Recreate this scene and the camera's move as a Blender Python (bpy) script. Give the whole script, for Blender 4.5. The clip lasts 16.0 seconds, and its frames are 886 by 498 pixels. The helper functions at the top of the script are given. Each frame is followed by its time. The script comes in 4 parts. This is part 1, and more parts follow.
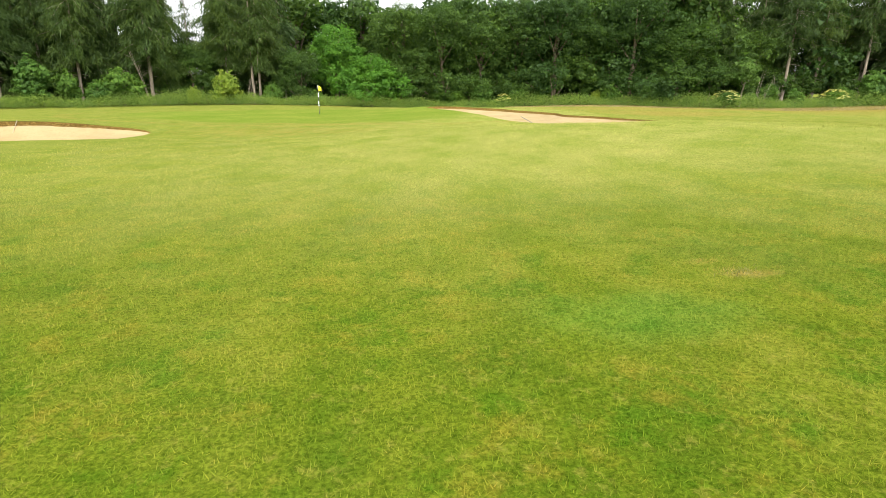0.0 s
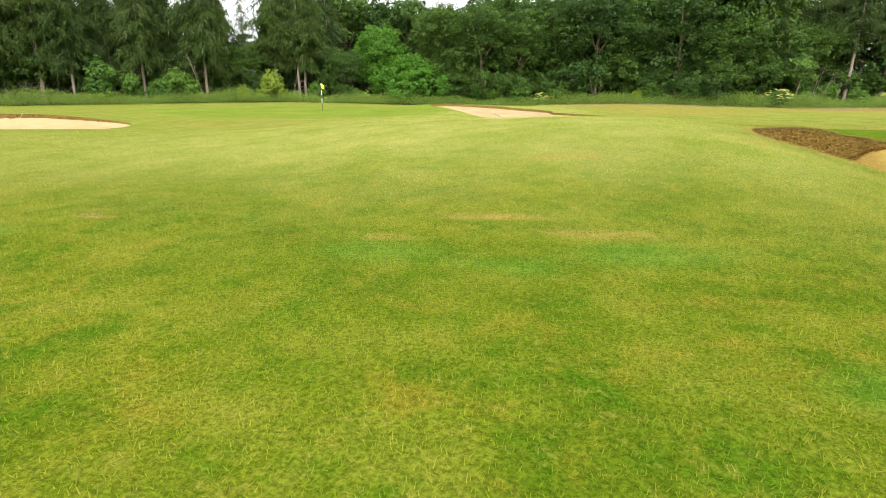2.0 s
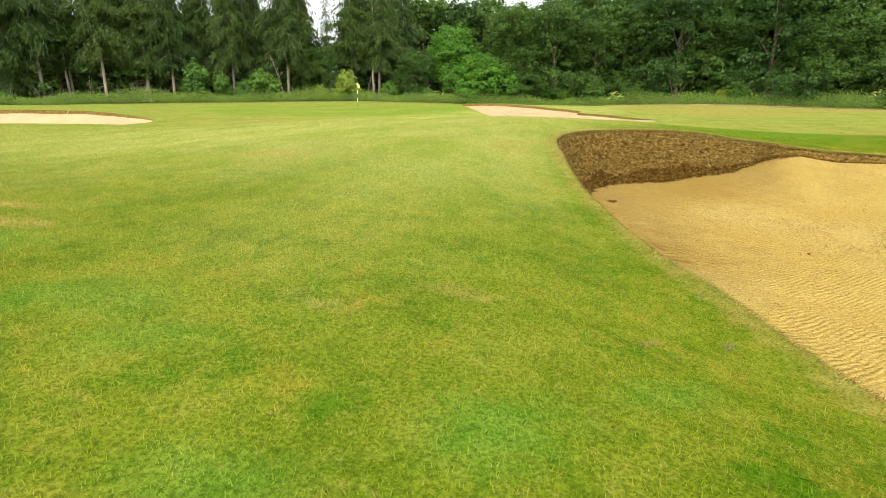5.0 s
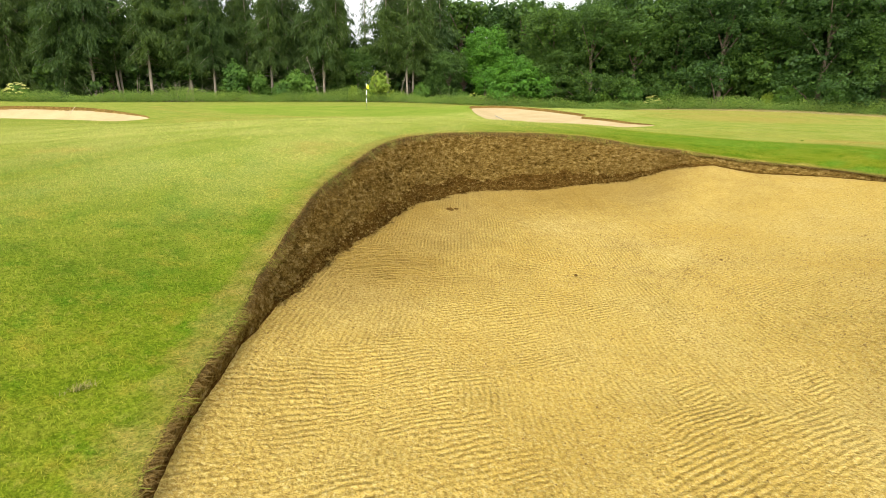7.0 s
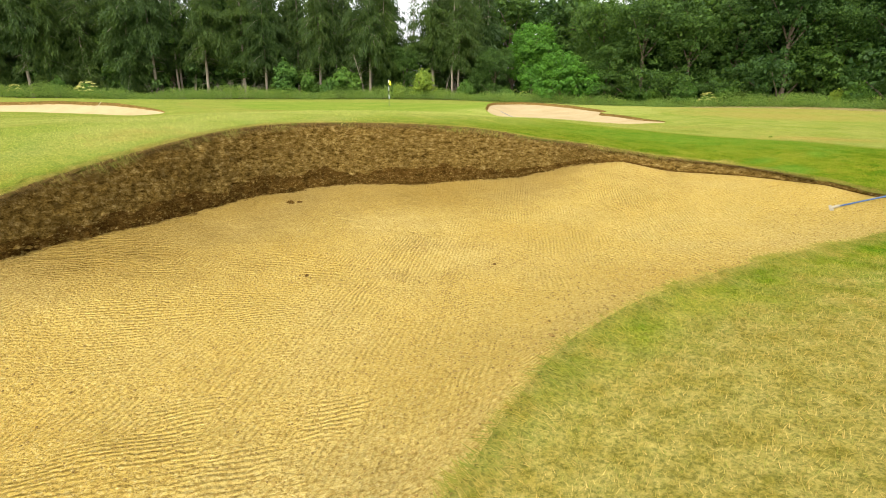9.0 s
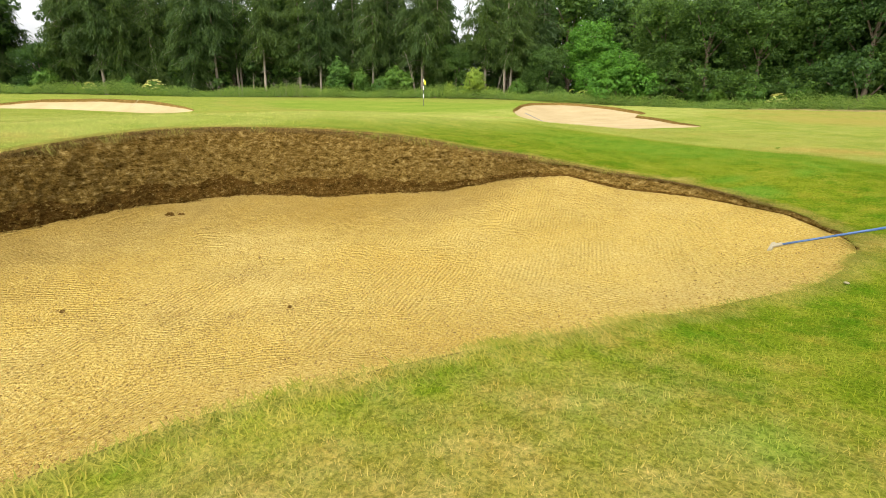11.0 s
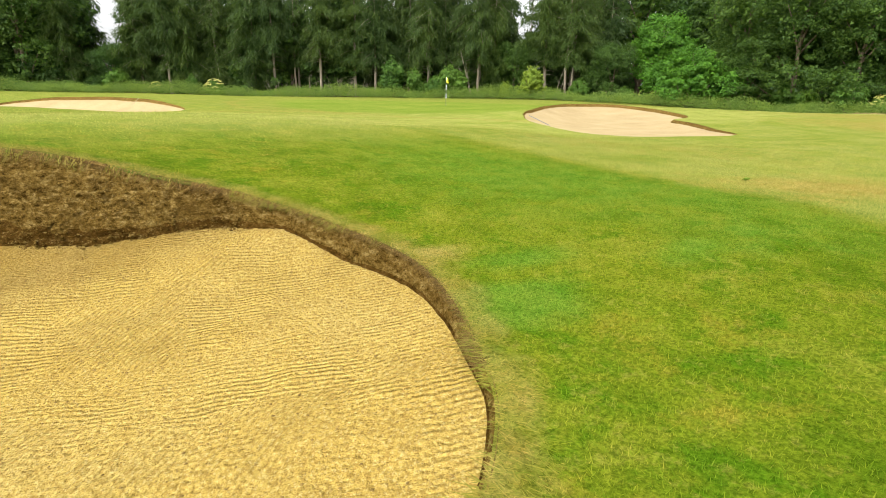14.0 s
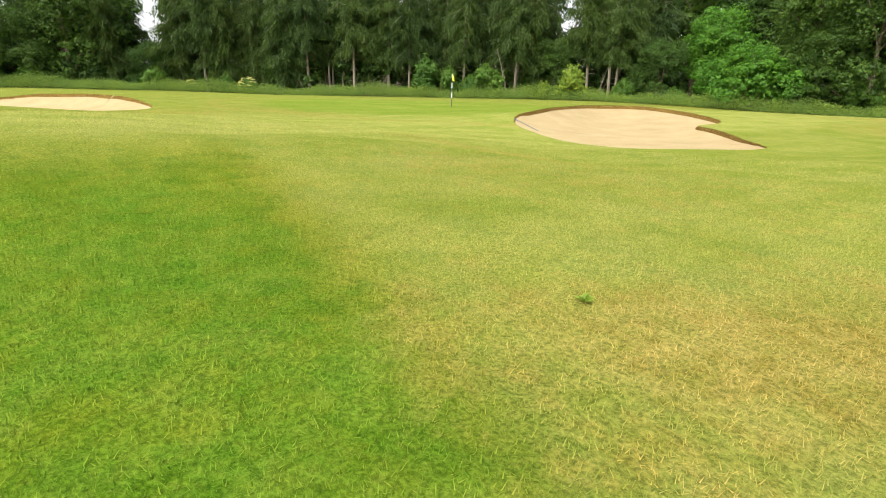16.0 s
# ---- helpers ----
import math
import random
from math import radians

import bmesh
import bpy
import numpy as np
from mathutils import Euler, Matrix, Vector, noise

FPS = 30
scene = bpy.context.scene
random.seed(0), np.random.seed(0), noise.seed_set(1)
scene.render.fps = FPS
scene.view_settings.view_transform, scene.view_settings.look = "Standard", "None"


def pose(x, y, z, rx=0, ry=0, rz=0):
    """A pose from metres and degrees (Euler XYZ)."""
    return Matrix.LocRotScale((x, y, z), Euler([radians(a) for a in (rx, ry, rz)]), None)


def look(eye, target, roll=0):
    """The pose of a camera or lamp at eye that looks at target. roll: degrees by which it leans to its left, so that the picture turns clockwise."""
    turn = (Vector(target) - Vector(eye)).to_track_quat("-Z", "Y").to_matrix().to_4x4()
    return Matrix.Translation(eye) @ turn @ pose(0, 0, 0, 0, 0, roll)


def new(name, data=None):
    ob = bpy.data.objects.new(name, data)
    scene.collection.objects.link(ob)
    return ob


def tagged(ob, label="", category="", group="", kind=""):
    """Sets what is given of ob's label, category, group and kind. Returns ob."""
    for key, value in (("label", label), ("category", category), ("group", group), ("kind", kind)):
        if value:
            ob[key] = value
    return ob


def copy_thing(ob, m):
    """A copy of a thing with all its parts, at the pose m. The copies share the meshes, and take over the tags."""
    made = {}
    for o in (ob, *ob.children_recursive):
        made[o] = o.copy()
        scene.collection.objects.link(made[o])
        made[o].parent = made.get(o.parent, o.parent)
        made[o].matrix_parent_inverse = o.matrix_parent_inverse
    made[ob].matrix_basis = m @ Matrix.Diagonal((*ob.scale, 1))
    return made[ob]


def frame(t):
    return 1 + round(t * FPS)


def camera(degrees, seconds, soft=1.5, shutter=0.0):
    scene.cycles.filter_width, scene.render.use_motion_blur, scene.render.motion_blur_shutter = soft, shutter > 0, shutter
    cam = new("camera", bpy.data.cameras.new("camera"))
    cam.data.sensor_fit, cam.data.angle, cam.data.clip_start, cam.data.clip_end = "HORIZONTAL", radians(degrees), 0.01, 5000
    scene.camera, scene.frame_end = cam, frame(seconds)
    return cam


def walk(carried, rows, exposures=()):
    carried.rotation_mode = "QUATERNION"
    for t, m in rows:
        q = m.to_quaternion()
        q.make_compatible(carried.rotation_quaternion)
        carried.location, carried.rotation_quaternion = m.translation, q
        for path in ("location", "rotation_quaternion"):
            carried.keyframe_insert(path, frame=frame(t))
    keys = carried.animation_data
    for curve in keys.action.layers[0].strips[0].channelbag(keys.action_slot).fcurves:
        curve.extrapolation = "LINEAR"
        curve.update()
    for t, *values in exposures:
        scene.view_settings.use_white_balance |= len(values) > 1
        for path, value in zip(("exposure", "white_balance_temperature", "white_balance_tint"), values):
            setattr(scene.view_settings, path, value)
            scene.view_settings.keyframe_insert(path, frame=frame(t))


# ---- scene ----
cam = camera(78.4, 16.0, 0.85)
PATH = [
    (0, (2.209, -0.765, 1.500), (2.152, 1.154, 0.940), 0.00),
    (0.5, (3.718, -1.070, 1.474), (3.600, 0.847, 0.913), 0.01),
    (1, (5.270, -1.091, 1.443), (5.086, 0.819, 0.882), 0.03),
    (1.5, (6.895, -1.350, 1.436), (6.648, 0.553, 0.873), 0.04),
    (2, (8.543, -1.567, 1.430), (8.233, 0.327, 0.866), 0.03),
    (2.5, (9.730, -1.313, 1.419), (9.363, 0.571, 0.856), 0.01),
    (3, (10.840, -1.049, 1.407), (10.410, 0.822, 0.844), 0.03),
    (3.5, (11.793, -0.827, 1.396), (11.305, 1.029, 0.834), 0.06),
    (4, (12.713, -0.607, 1.394), (12.160, 1.231, 0.831), 0.06),
    (4.5, (13.567, -0.418, 1.408), (12.956, 1.401, 0.844), 0.03),
    (5, (14.515, -0.213, 1.436), (13.858, 1.589, 0.870), 0.00),
    (7.3, (18.470, 2.277, 1.356), (17.610, 3.994, 0.794), 0.50),
    (7.5, (18.817, 2.544, 1.315), (17.936, 4.249, 0.751), 0.44),
    (8, (19.620, 3.205, 1.262), (18.692, 4.885, 0.698), 0.41),
    (8.5, (20.313, 3.707, 1.208), (19.337, 5.360, 0.644), 0.40),
    (10.8, (22.232, 6.384, 1.307), (21.042, 7.886, 0.734), 0.70),
    (11, (22.310, 6.676, 1.298), (21.105, 8.167, 0.726), 0.70),
    (11.5, (22.503, 7.500, 1.289), (21.265, 8.963, 0.717), 0.71),
    (12, (22.614, 8.568, 1.275), (21.342, 10.002, 0.704), 0.73),
    (12.5, (22.797, 9.574, 1.252), (21.495, 10.980, 0.680), 0.77),
    (13, (22.949, 10.644, 1.226), (21.612, 12.017, 0.654), 0.79),
    (13.5, (22.949, 11.671, 1.215), (21.578, 13.010, 0.642), 0.80),
    (14, (22.966, 12.907, 1.218), (21.557, 14.206, 0.645), 0.81),
    (14.5, (22.879, 14.179, 1.223), (21.435, 15.439, 0.650), 0.88),
    (15, (22.585, 15.569, 1.220), (21.108, 16.789, 0.647), 0.99),
    (15.5, (22.429, 16.852, 1.194), (20.924, 18.038, 0.620), 1.09),
    (16, (22.053, 18.557, 1.140), (20.522, 19.708, 0.565), 1.10),
]
walk(cam, [(t, look(eye, target, roll)) for t, eye, target, roll in PATH])

# ---- light ----
SUN_EL, SUN_AZ = radians(52), radians(165)
world = bpy.data.worlds.new("overcast_sky")
scene.world = world
world.use_nodes = True
wn = world.node_tree.nodes
wl = world.node_tree.links
sky = wn.new("ShaderNodeTexSky")
sky.sky_type = "NISHITA"
sky.sun_disc = False
sky.sun_elevation, sky.sun_rotation = SUN_EL, SUN_AZ
sky.air_density, sky.dust_density, sky.ozone_density = 1.0, 4.0, 1.0
grey = wn.new("ShaderNodeHueSaturation")
grey.inputs["Saturation"].default_value = 0.10
wl.new(sky.outputs["Color"], grey.inputs["Color"])
wl.new(grey.outputs["Color"], wn["Background"].inputs["Color"])
wn["Background"].inputs["Strength"].default_value = 0.26
sun_data = bpy.data.lights.new("sun", "SUN")
sun_data.energy, sun_data.angle, sun_data.color = 1.4, radians(25), (1.0, 0.96, 0.9)
sun = new("sun", sun_data)
sun.matrix_world = look((0, 0, 60), (0 - 60 * math.sin(SUN_AZ) / math.tan(SUN_EL), 0 - 60 * math.cos(SUN_AZ) / math.tan(SUN_EL), 0))
scene.view_settings.exposure = 0.68


# ---- materials ----
class Nodes:
    """A small writer of node materials."""

    def __init__(self, name, rough=0.9, spec=0.2):
        self.mat = bpy.data.materials.new(name)
        self.mat.use_nodes = True
        self.t = self.mat.node_tree
        self.bsdf = self.t.nodes["Principled BSDF"]
        self.bsdf.inputs["Roughness"].default_value = rough
        self.bsdf.inputs["Specular IOR Level"].default_value = spec
        self.co = self.t.nodes.new("ShaderNodeTexCoord")
        self.geo = self.t.nodes.new("ShaderNodeNewGeometry")

    def link(self, a, b):
        self.t.links.new(a, b)

    def noise(self, scale, detail=4.0, rough=0.55, stretch=None, distortion=0.0):
        n = self.t.nodes.new("ShaderNodeTexNoise")
        n.inputs["Scale"].default_value, n.inputs["Detail"].default_value = scale, detail
        n.inputs["Roughness"].default_value, n.inputs["Distortion"].default_value = rough, distortion
        src = self.geo.outputs["Position"]
        if stretch:
            m = self.t.nodes.new("ShaderNodeMapping")
            m.inputs["Scale"].default_value = stretch
            self.link(src, m.inputs["Vector"])
            src = m.outputs["Vector"]
        self.link(src, n.inputs["Vector"])
        return n.outputs["Fac"]

    def ramp(self, fac, *stops):
        r = self.t.nodes.new("ShaderNodeValToRGB")
        e = r.color_ramp.elements
        while len(e) < len(stops):
            e.new(0.5)
        for el, (p, c) in zip(e, stops):
            el.position = p
            el.color = (*c, 1) if isinstance(c, tuple) else (c, c, c, 1)
        self.link(fac, r.inputs["Fac"])
        return r.outputs["Color"]

    def mix(self, fac, a, b, mode="MIX"):
        m = self.t.nodes.new("ShaderNodeMix")
        m.data_type, m.blend_type = "RGBA", mode
        for s, v in ((0, fac), (6, a), (7, b)):
            if isinstance(v, (int, float)):
                m.inputs[s].default_value = v if s == 0 else (v, v, v, 1)
            elif isinstance(v, tuple):
                m.inputs[s].default_value = (*v, 1)
            else:
                self.link(v, m.inputs[s])
        return m.outputs[2]

    def math(self, op, a, b):
        m = self.t.nodes.new("ShaderNodeMath")
        m.operation = op
        for s, v in ((0, a), (1, b)):
            if isinstance(v, (int, float)):
                m.inputs[s].default_value = v
            else:
                self.link(v, m.inputs[s])
        return m.outputs[0]

    def zones(self):
        a = self.t.nodes.new("ShaderNodeAttribute")
        a.attribute_name = "zones"
        s = self.t.nodes.new("ShaderNodeSeparateColor")
        self.link(a.outputs["Color"], s.inputs["Color"])
        return s.outputs[0], s.outputs[1], s.outputs[2]

    def bump(self, height, strength, dist):
        b = self.t.nodes.new("ShaderNodeBump")
        b.inputs["Strength"].default_value, b.inputs["Distance"].default_value = strength, dist
        self.link(height, b.inputs["Height"])
        self.link(b.outputs["Normal"], self.bsdf.inputs["Normal"])

    def done(self, colour, translucent=0.0):
        self.link(colour, self.bsdf.inputs["Base Color"])
        if translucent:
            tr = self.t.nodes.new("ShaderNodeBsdfTranslucent")
            self.link(colour, tr.inputs["Color"])
            mx = self.t.nodes.new("ShaderNodeMixShader")
            mx.inputs[0].default_value = translucent
            self.link(self.bsdf.outputs[0], mx.inputs[1])
            self.link(tr.outputs[0], mx.inputs[2])
            self.link(mx.outputs[0], self.t.nodes["Material Output"].inputs["Surface"])
        return self.mat


def grass_colours(n):
    """Mown turf: yellow-green with lush and dry patches; the zones say where each kind of sward and the painted pale
    mist lie.
    """
    dry, lush, green = n.zones()
    att = n.t.nodes.new("ShaderNodeAttribute")
    att.attribute_name = "zones"
    base = n.ramp(n.noise(1.6, 6, 0.68), (0.33, (0.088, 0.140, 0.007)), (0.5, (0.148, 0.182, 0.012)), (0.68, (0.214, 0.222, 0.024)))
    base = n.mix(0.6, base, n.mix(1.0, base, n.ramp(n.noise(0.28, 3, 0.5), (0.3, (0.62, 0.80, 0.6)), (0.7, (1.3, 1.15, 1.3))), "MULTIPLY"))
    base = n.mix(n.math("MULTIPLY", n.ramp(n.noise(2.6, 6, 0.7), (0.53, 0.0), (0.66, 1.0)), 0.55), base, (0.268, 0.206, 0.024))
    base = n.mix(n.math("MULTIPLY", n.ramp(n.noise(2.0, 7, 0.72, (1, 1, 0.3)), (0.52, 0.0), (0.63, 1.0)), 0.75), base, (0.060, 0.140, 0.005))
    base = n.mix(n.math("MULTIPLY", n.ramp(n.noise(12, 4, 0.7), (0.55, 0.0), (0.68, 1.0)), 0.45), base, (0.285, 0.245, 0.045))
    edge = n.noise(2.6, 6, 0.72)
    wob = n.math("SUBTRACT", edge, 0.5)
    lf = n.ramp(n.math("ADD", lush, n.math("MULTIPLY", wob, 1.0)), (0.3, 0.0), (0.7, 1.0))
    base = n.mix(n.math("MULTIPLY", lf, 0.85), base, n.ramp(n.noise(4, 5, 0.7), (0.35, (0.068, 0.170, 0.012)), (0.65, (0.158, 0.236, 0.026))))
    base = n.mix(n.math("MULTIPLY", att.outputs["Alpha"], 0.88), base, n.ramp(n.noise(0.9, 5, 0.65, (1, 0.6, 1)), (0.35, (0.270, 0.300, 0.058)), (0.65, (0.410, 0.382, 0.112))))
    df = n.ramp(n.math("ADD", dry, n.math("MULTIPLY", wob, 1.1)), (0.28, 0.0), (0.75, 1.0))
    base = n.mix(n.math("MULTIPLY", df, 0.8), base, n.ramp(n.noise(7, 5, 0.7), (0.35, (0.262, 0.188, 0.038)), (0.65, (0.395, 0.300, 0.088))))
    fine = n.ramp(n.noise(0.3, 4, 0.6), (0.3, (0.165, 0.235, 0.028)), (0.7, (0.257, 0.284, 0.050)))
    return n.mix(green, base, fine)


n = Nodes("mown_turf", 0.95, 0.0)
c = grass_colours(n)
# thatch, and the shade in gaps between the tufts painted as dark noise
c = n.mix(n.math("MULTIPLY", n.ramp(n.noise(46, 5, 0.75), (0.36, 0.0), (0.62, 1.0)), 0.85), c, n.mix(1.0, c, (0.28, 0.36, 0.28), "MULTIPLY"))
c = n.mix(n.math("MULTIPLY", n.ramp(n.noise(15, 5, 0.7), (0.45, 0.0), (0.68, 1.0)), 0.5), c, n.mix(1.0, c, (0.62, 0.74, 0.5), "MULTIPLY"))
n.bump(n.noise(60, 5, 0.7), 0.6, 0.02)
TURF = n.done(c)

n = Nodes("grass_blade", 0.9, 0.02)
c = grass_colours(n)
c = n.mix(n.geo.outputs["Random Per Island"], n.mix(1.0, c, (0.62, 0.78, 0.55), "MULTIPLY"), n.mix(1.0, c, (1.3, 1.18, 1.3), "MULTIPLY"))
up = n.t.nodes.new("ShaderNodeVectorMath")
up.operation = "MULTIPLY_ADD"
up.inputs[1].default_value, up.inputs[2].default_value = (0.45, 0.45, 0.45), (0, 0, 0.65)
n.link(n.geo.outputs["Normal"], up.inputs[0])
n.link(up.outputs[0], n.bsdf.inputs["Normal"])
BLADE = n.done(c, 0.15)

n = Nodes("bunker_sand", 0.95, 0.0)
c = n.ramp(n.noise(0.55, 5, 0.6), (0.32, (0.481, 0.332, 0.072)), (0.5, (0.518, 0.376, 0.095)), (0.68, (0.525, 0.399, 0.125)))
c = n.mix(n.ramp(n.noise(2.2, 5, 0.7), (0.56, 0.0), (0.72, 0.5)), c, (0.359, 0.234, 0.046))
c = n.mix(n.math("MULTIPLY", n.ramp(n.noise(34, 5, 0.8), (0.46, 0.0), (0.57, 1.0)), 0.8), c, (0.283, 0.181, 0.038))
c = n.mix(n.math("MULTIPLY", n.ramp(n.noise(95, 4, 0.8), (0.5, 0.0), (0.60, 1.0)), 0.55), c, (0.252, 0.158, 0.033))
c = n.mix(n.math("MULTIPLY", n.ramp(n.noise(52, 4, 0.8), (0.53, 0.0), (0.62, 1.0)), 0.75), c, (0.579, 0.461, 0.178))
# darker sand near the bank, its margin broken up by noise
bank_tone = n.t.nodes.new("ShaderNodeAttribute")
bank_tone.attribute_name = "bank_tone"
c = n.mix(n.ramp(n.math("ADD", bank_tone.outputs["Fac"], n.math("MULTIPLY", n.math("SUBTRACT", n.noise(2.4, 6, 0.75), 0.5), 1.2)), (0.15, 0.0), (0.95, 0.85)), c, n.mix(1.0, c, (0.60, 0.55, 0.50), "MULTIPLY"))


def furrows(n, turn, scale):
    """Rake furrows a few centimetres apart."""
    m = n.t.nodes.new("ShaderNodeMapping")
    m.inputs["Rotation"].default_value = (0, 0, radians(turn))
    n.link(n.geo.outputs["Position"], m.inputs["Vector"])
    w = n.t.nodes.new("ShaderNodeTexWave")
    w.wave_type, w.bands_direction = "BANDS", "X"
    w.inputs["Scale"].default_value, w.inputs["Distortion"].default_value = scale, 9.0
    w.inputs["Detail"].default_value, w.inputs["Detail Scale"].default_value, w.inputs["Detail Roughness"].default_value = 4.0, 0.2, 0.75
    n.link(m.outputs["Vector"], w.inputs["Vector"])
    return w.outputs["Fac"]


gate = n.ramp(n.noise(0.75, 4, 0.6), (0.46, 0.0), (0.56, 1.0))
waves = n.mix(gate, furrows(n, 38, 6.2), furrows(n, -24, 6.8))
strength = n.ramp(n.noise(1.3, 4, 0.6, (1.2, 0.9, 1)), (0.38, 0.25), (0.58, 1.0))
h = n.math("ADD", n.math("MULTIPLY", n.math("MULTIPLY", waves, strength), 0.7), n.math("ADD", n.math("MULTIPLY", n.noise(30, 4, 0.66), 1.9), n.math("MULTIPLY", n.noise(12, 4, 0.7), 0.7)))
n.bump(h, 1.0, 0.036)
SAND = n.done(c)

n = Nodes("sand_clod", 0.95, 0.1)
CLOD = n.done(n.mix(n.geo.outputs["Random Per Island"], (0.16, 0.10, 0.026), (0.33, 0.225, 0.062)))

n = Nodes("pale_sand", 0.95, 0.1)
c = n.ramp(n.noise(0.6, 4, 0.6), (0.3, (0.29, 0.215, 0.105)), (0.7, (0.365, 0.285, 0.15)))
c = n.mix(n.math("MULTIPLY", n.ramp(n.noise(9, 5, 0.75), (0.5, 0.0), (0.66, 1.0)), 0.35), c, (0.25, 0.175, 0.075))
n.bump(n.noise(12, 5, 0.7), 0.5, 0.04)
PALE_SAND = n.done(c)

def earth(name, tones, stain):
    n = Nodes(name, 0.95, 0.0)
    c = n.ramp(n.noise(13.0, 7, 0.80, (0.7, 0.7, 1.5)), (0.37, tones[0]), (0.46, tones[1]), (0.54, tones[2]), (0.63, tones[3]))
    c = n.mix(n.ramp(n.noise(1.1, 4, 0.6), (0.48, 0.0), (0.66, 0.4)), c, stain)
    c = n.mix(n.math("MULTIPLY", n.ramp(n.noise(38, 5, 0.8), (0.48, 0.0), (0.62, 1.0)), 0.6), c, tones[0])
    n.bump(n.math("ADD", n.noise(13, 8, 0.88, (0.8, 0.8, 1.8)), n.math("MULTIPLY", n.noise(45, 4, 0.8), 0.4)), 1.0, 0.09)
    return n.done(c)


EARTH = earth("earth_bank", ((0.041, 0.023, 0.005), (0.172, 0.105, 0.022), (0.261, 0.170, 0.042), (0.452, 0.324, 0.116)), (0.142, 0.083, 0.016))
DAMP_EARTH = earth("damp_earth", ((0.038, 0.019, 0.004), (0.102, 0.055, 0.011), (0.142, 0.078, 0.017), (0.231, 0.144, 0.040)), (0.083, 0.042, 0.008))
FAR_EARTH = earth("brown_earth", ((0.06, 0.034, 0.008), (0.155, 0.094, 0.024), (0.22, 0.138, 0.038), (0.33, 0.225, 0.075)), (0.12, 0.07, 0.018))

n = Nodes("turf_edge", 0.95, 0.1)
c = n.ramp(n.noise(16, 6, 0.8), (0.32, (0.05, 0.027, 0.007)), (0.5, (0.115, 0.068, 0.017)), (0.66, (0.22, 0.15, 0.04)))
c = n.mix(n.ramp(n.noise(1.7, 5, 0.7), (0.5, 0.0), (0.62, 0.8)), c, (0.085, 0.125, 0.012))
n.bump(n.noise(50, 4, 0.7), 0.9, 0.04)
TURF_EDGE = n.done(c)

n = Nodes("dead_grass", 0.9, 0.1)
c = n.mix(n.geo.outputs["Random Per Island"], (0.07, 0.040, 0.010), (0.24, 0.160, 0.045))
DEAD = n.done(c, 0.2)


def leaf_material(name, dark, light, tr=0.3, vary=0.5, lift=0.0):
    n = Nodes(name, 0.6, 0.3)
    info = n.t.nodes.new("ShaderNodeObjectInfo")
    c = n.mix(n.geo.outputs["Random Per Island"], dark, light)
    c = n.mix(n.ramp(n.noise(0.35, 3, 0.6), (0.4, 0.0), (0.62, 0.5)), c, n.mix(1.0, c, (1.4, 1.25, 0.75), "MULTIPLY"))
    c = n.mix(n.math("MULTIPLY", info.outputs["Random"], vary), c, n.mix(1.0, c, (0.58, 0.70, 0.85), "MULTIPLY"))
    # some plants are of a lighter, yellower green than others
    own = n.math("FRACT", n.math("MULTIPLY", info.outputs["Random"], 7.3), 0.0)
    c = n.mix(n.math("MULTIPLY", own, vary * 0.7), c, n.mix(1.0, c, (1.55, 1.4, 0.9), "MULTIPLY"))
    if lift:
        up = n.t.nodes.new("ShaderNodeVectorMath")
        up.operation = "MULTIPLY_ADD"
        up.inputs[1].default_value, up.inputs[2].default_value = (1 - lift, 1 - lift, 1 - lift), (0, 0, lift)
        n.link(n.geo.outputs["Normal"], up.inputs[0])
        n.link(up.outputs[0], n.bsdf.inputs["Normal"])
    return n.done(c, tr)


LEAF = leaf_material("oak_leaf", (0.021, 0.057, 0.007), (0.076, 0.144, 0.020), 0.45, 0.9, 0.2)
LEAF_BRIGHT = leaf_material("chestnut_leaf", (0.044, 0.133, 0.009), (0.106, 0.257, 0.021), 0.45, 0.1, 0.15)
LEAF_PALE = leaf_material("ash_leaf", (0.07, 0.15, 0.026), (0.12, 0.21, 0.042), 0.45, 0.2, 0.35)
LEAF_SHRUB = leaf_material("shrub_leaf", (0.052, 0.125, 0.016), (0.115, 0.215, 0.030), 0.45, 0.6, 0.3)
LEAF_LIME = leaf_material("young_leaf", (0.15, 0.24, 0.024), (0.25, 0.34, 0.045), 0.45, 0.1, 0.3)
NEEDLE = leaf_material("needle", (0.027, 0.059, 0.009), (0.069, 0.114, 0.018), 0.45, 0.7, 0.2)
HEDGE = leaf_material("bramble_leaf", (0.10, 0.185, 0.026), (0.215, 0.315, 0.055), 0.4, 0.0, 0.6)
ROUGH = leaf_material("rough_grass", (0.20, 0.165, 0.055), (0.34, 0.27, 0.105), 0.2, 0.0, 0.6)
BLOSSOM = leaf_material("elder_blossom", (0.42, 0.46, 0.10), (0.62, 0.60, 0.22), 0.2, 0.0)

n = Nodes("pale_bark", 0.95, 0.1)
c = n.ramp(n.noise(3, 5, 0.7, (3, 3, 0.6)), (0.3, (0.16, 0.13, 0.095)), (0.7, (0.34, 0.285, 0.215)))
n.bump(n.noise(9, 5, 0.7, (3, 3, 0.4)), 0.8, 0.05)
PALE_BARK = n.done(c)

n = Nodes("bark", 0.95, 0.1)
c = n.ramp(n.noise(3, 5, 0.7, (3, 3, 0.6)), (0.3, (0.085, 0.062, 0.042)), (0.7, (0.22, 0.17, 0.12)))
n.bump(n.noise(9, 5, 0.7, (3, 3, 0.4)), 0.8, 0.05)
BARK = n.done(c)


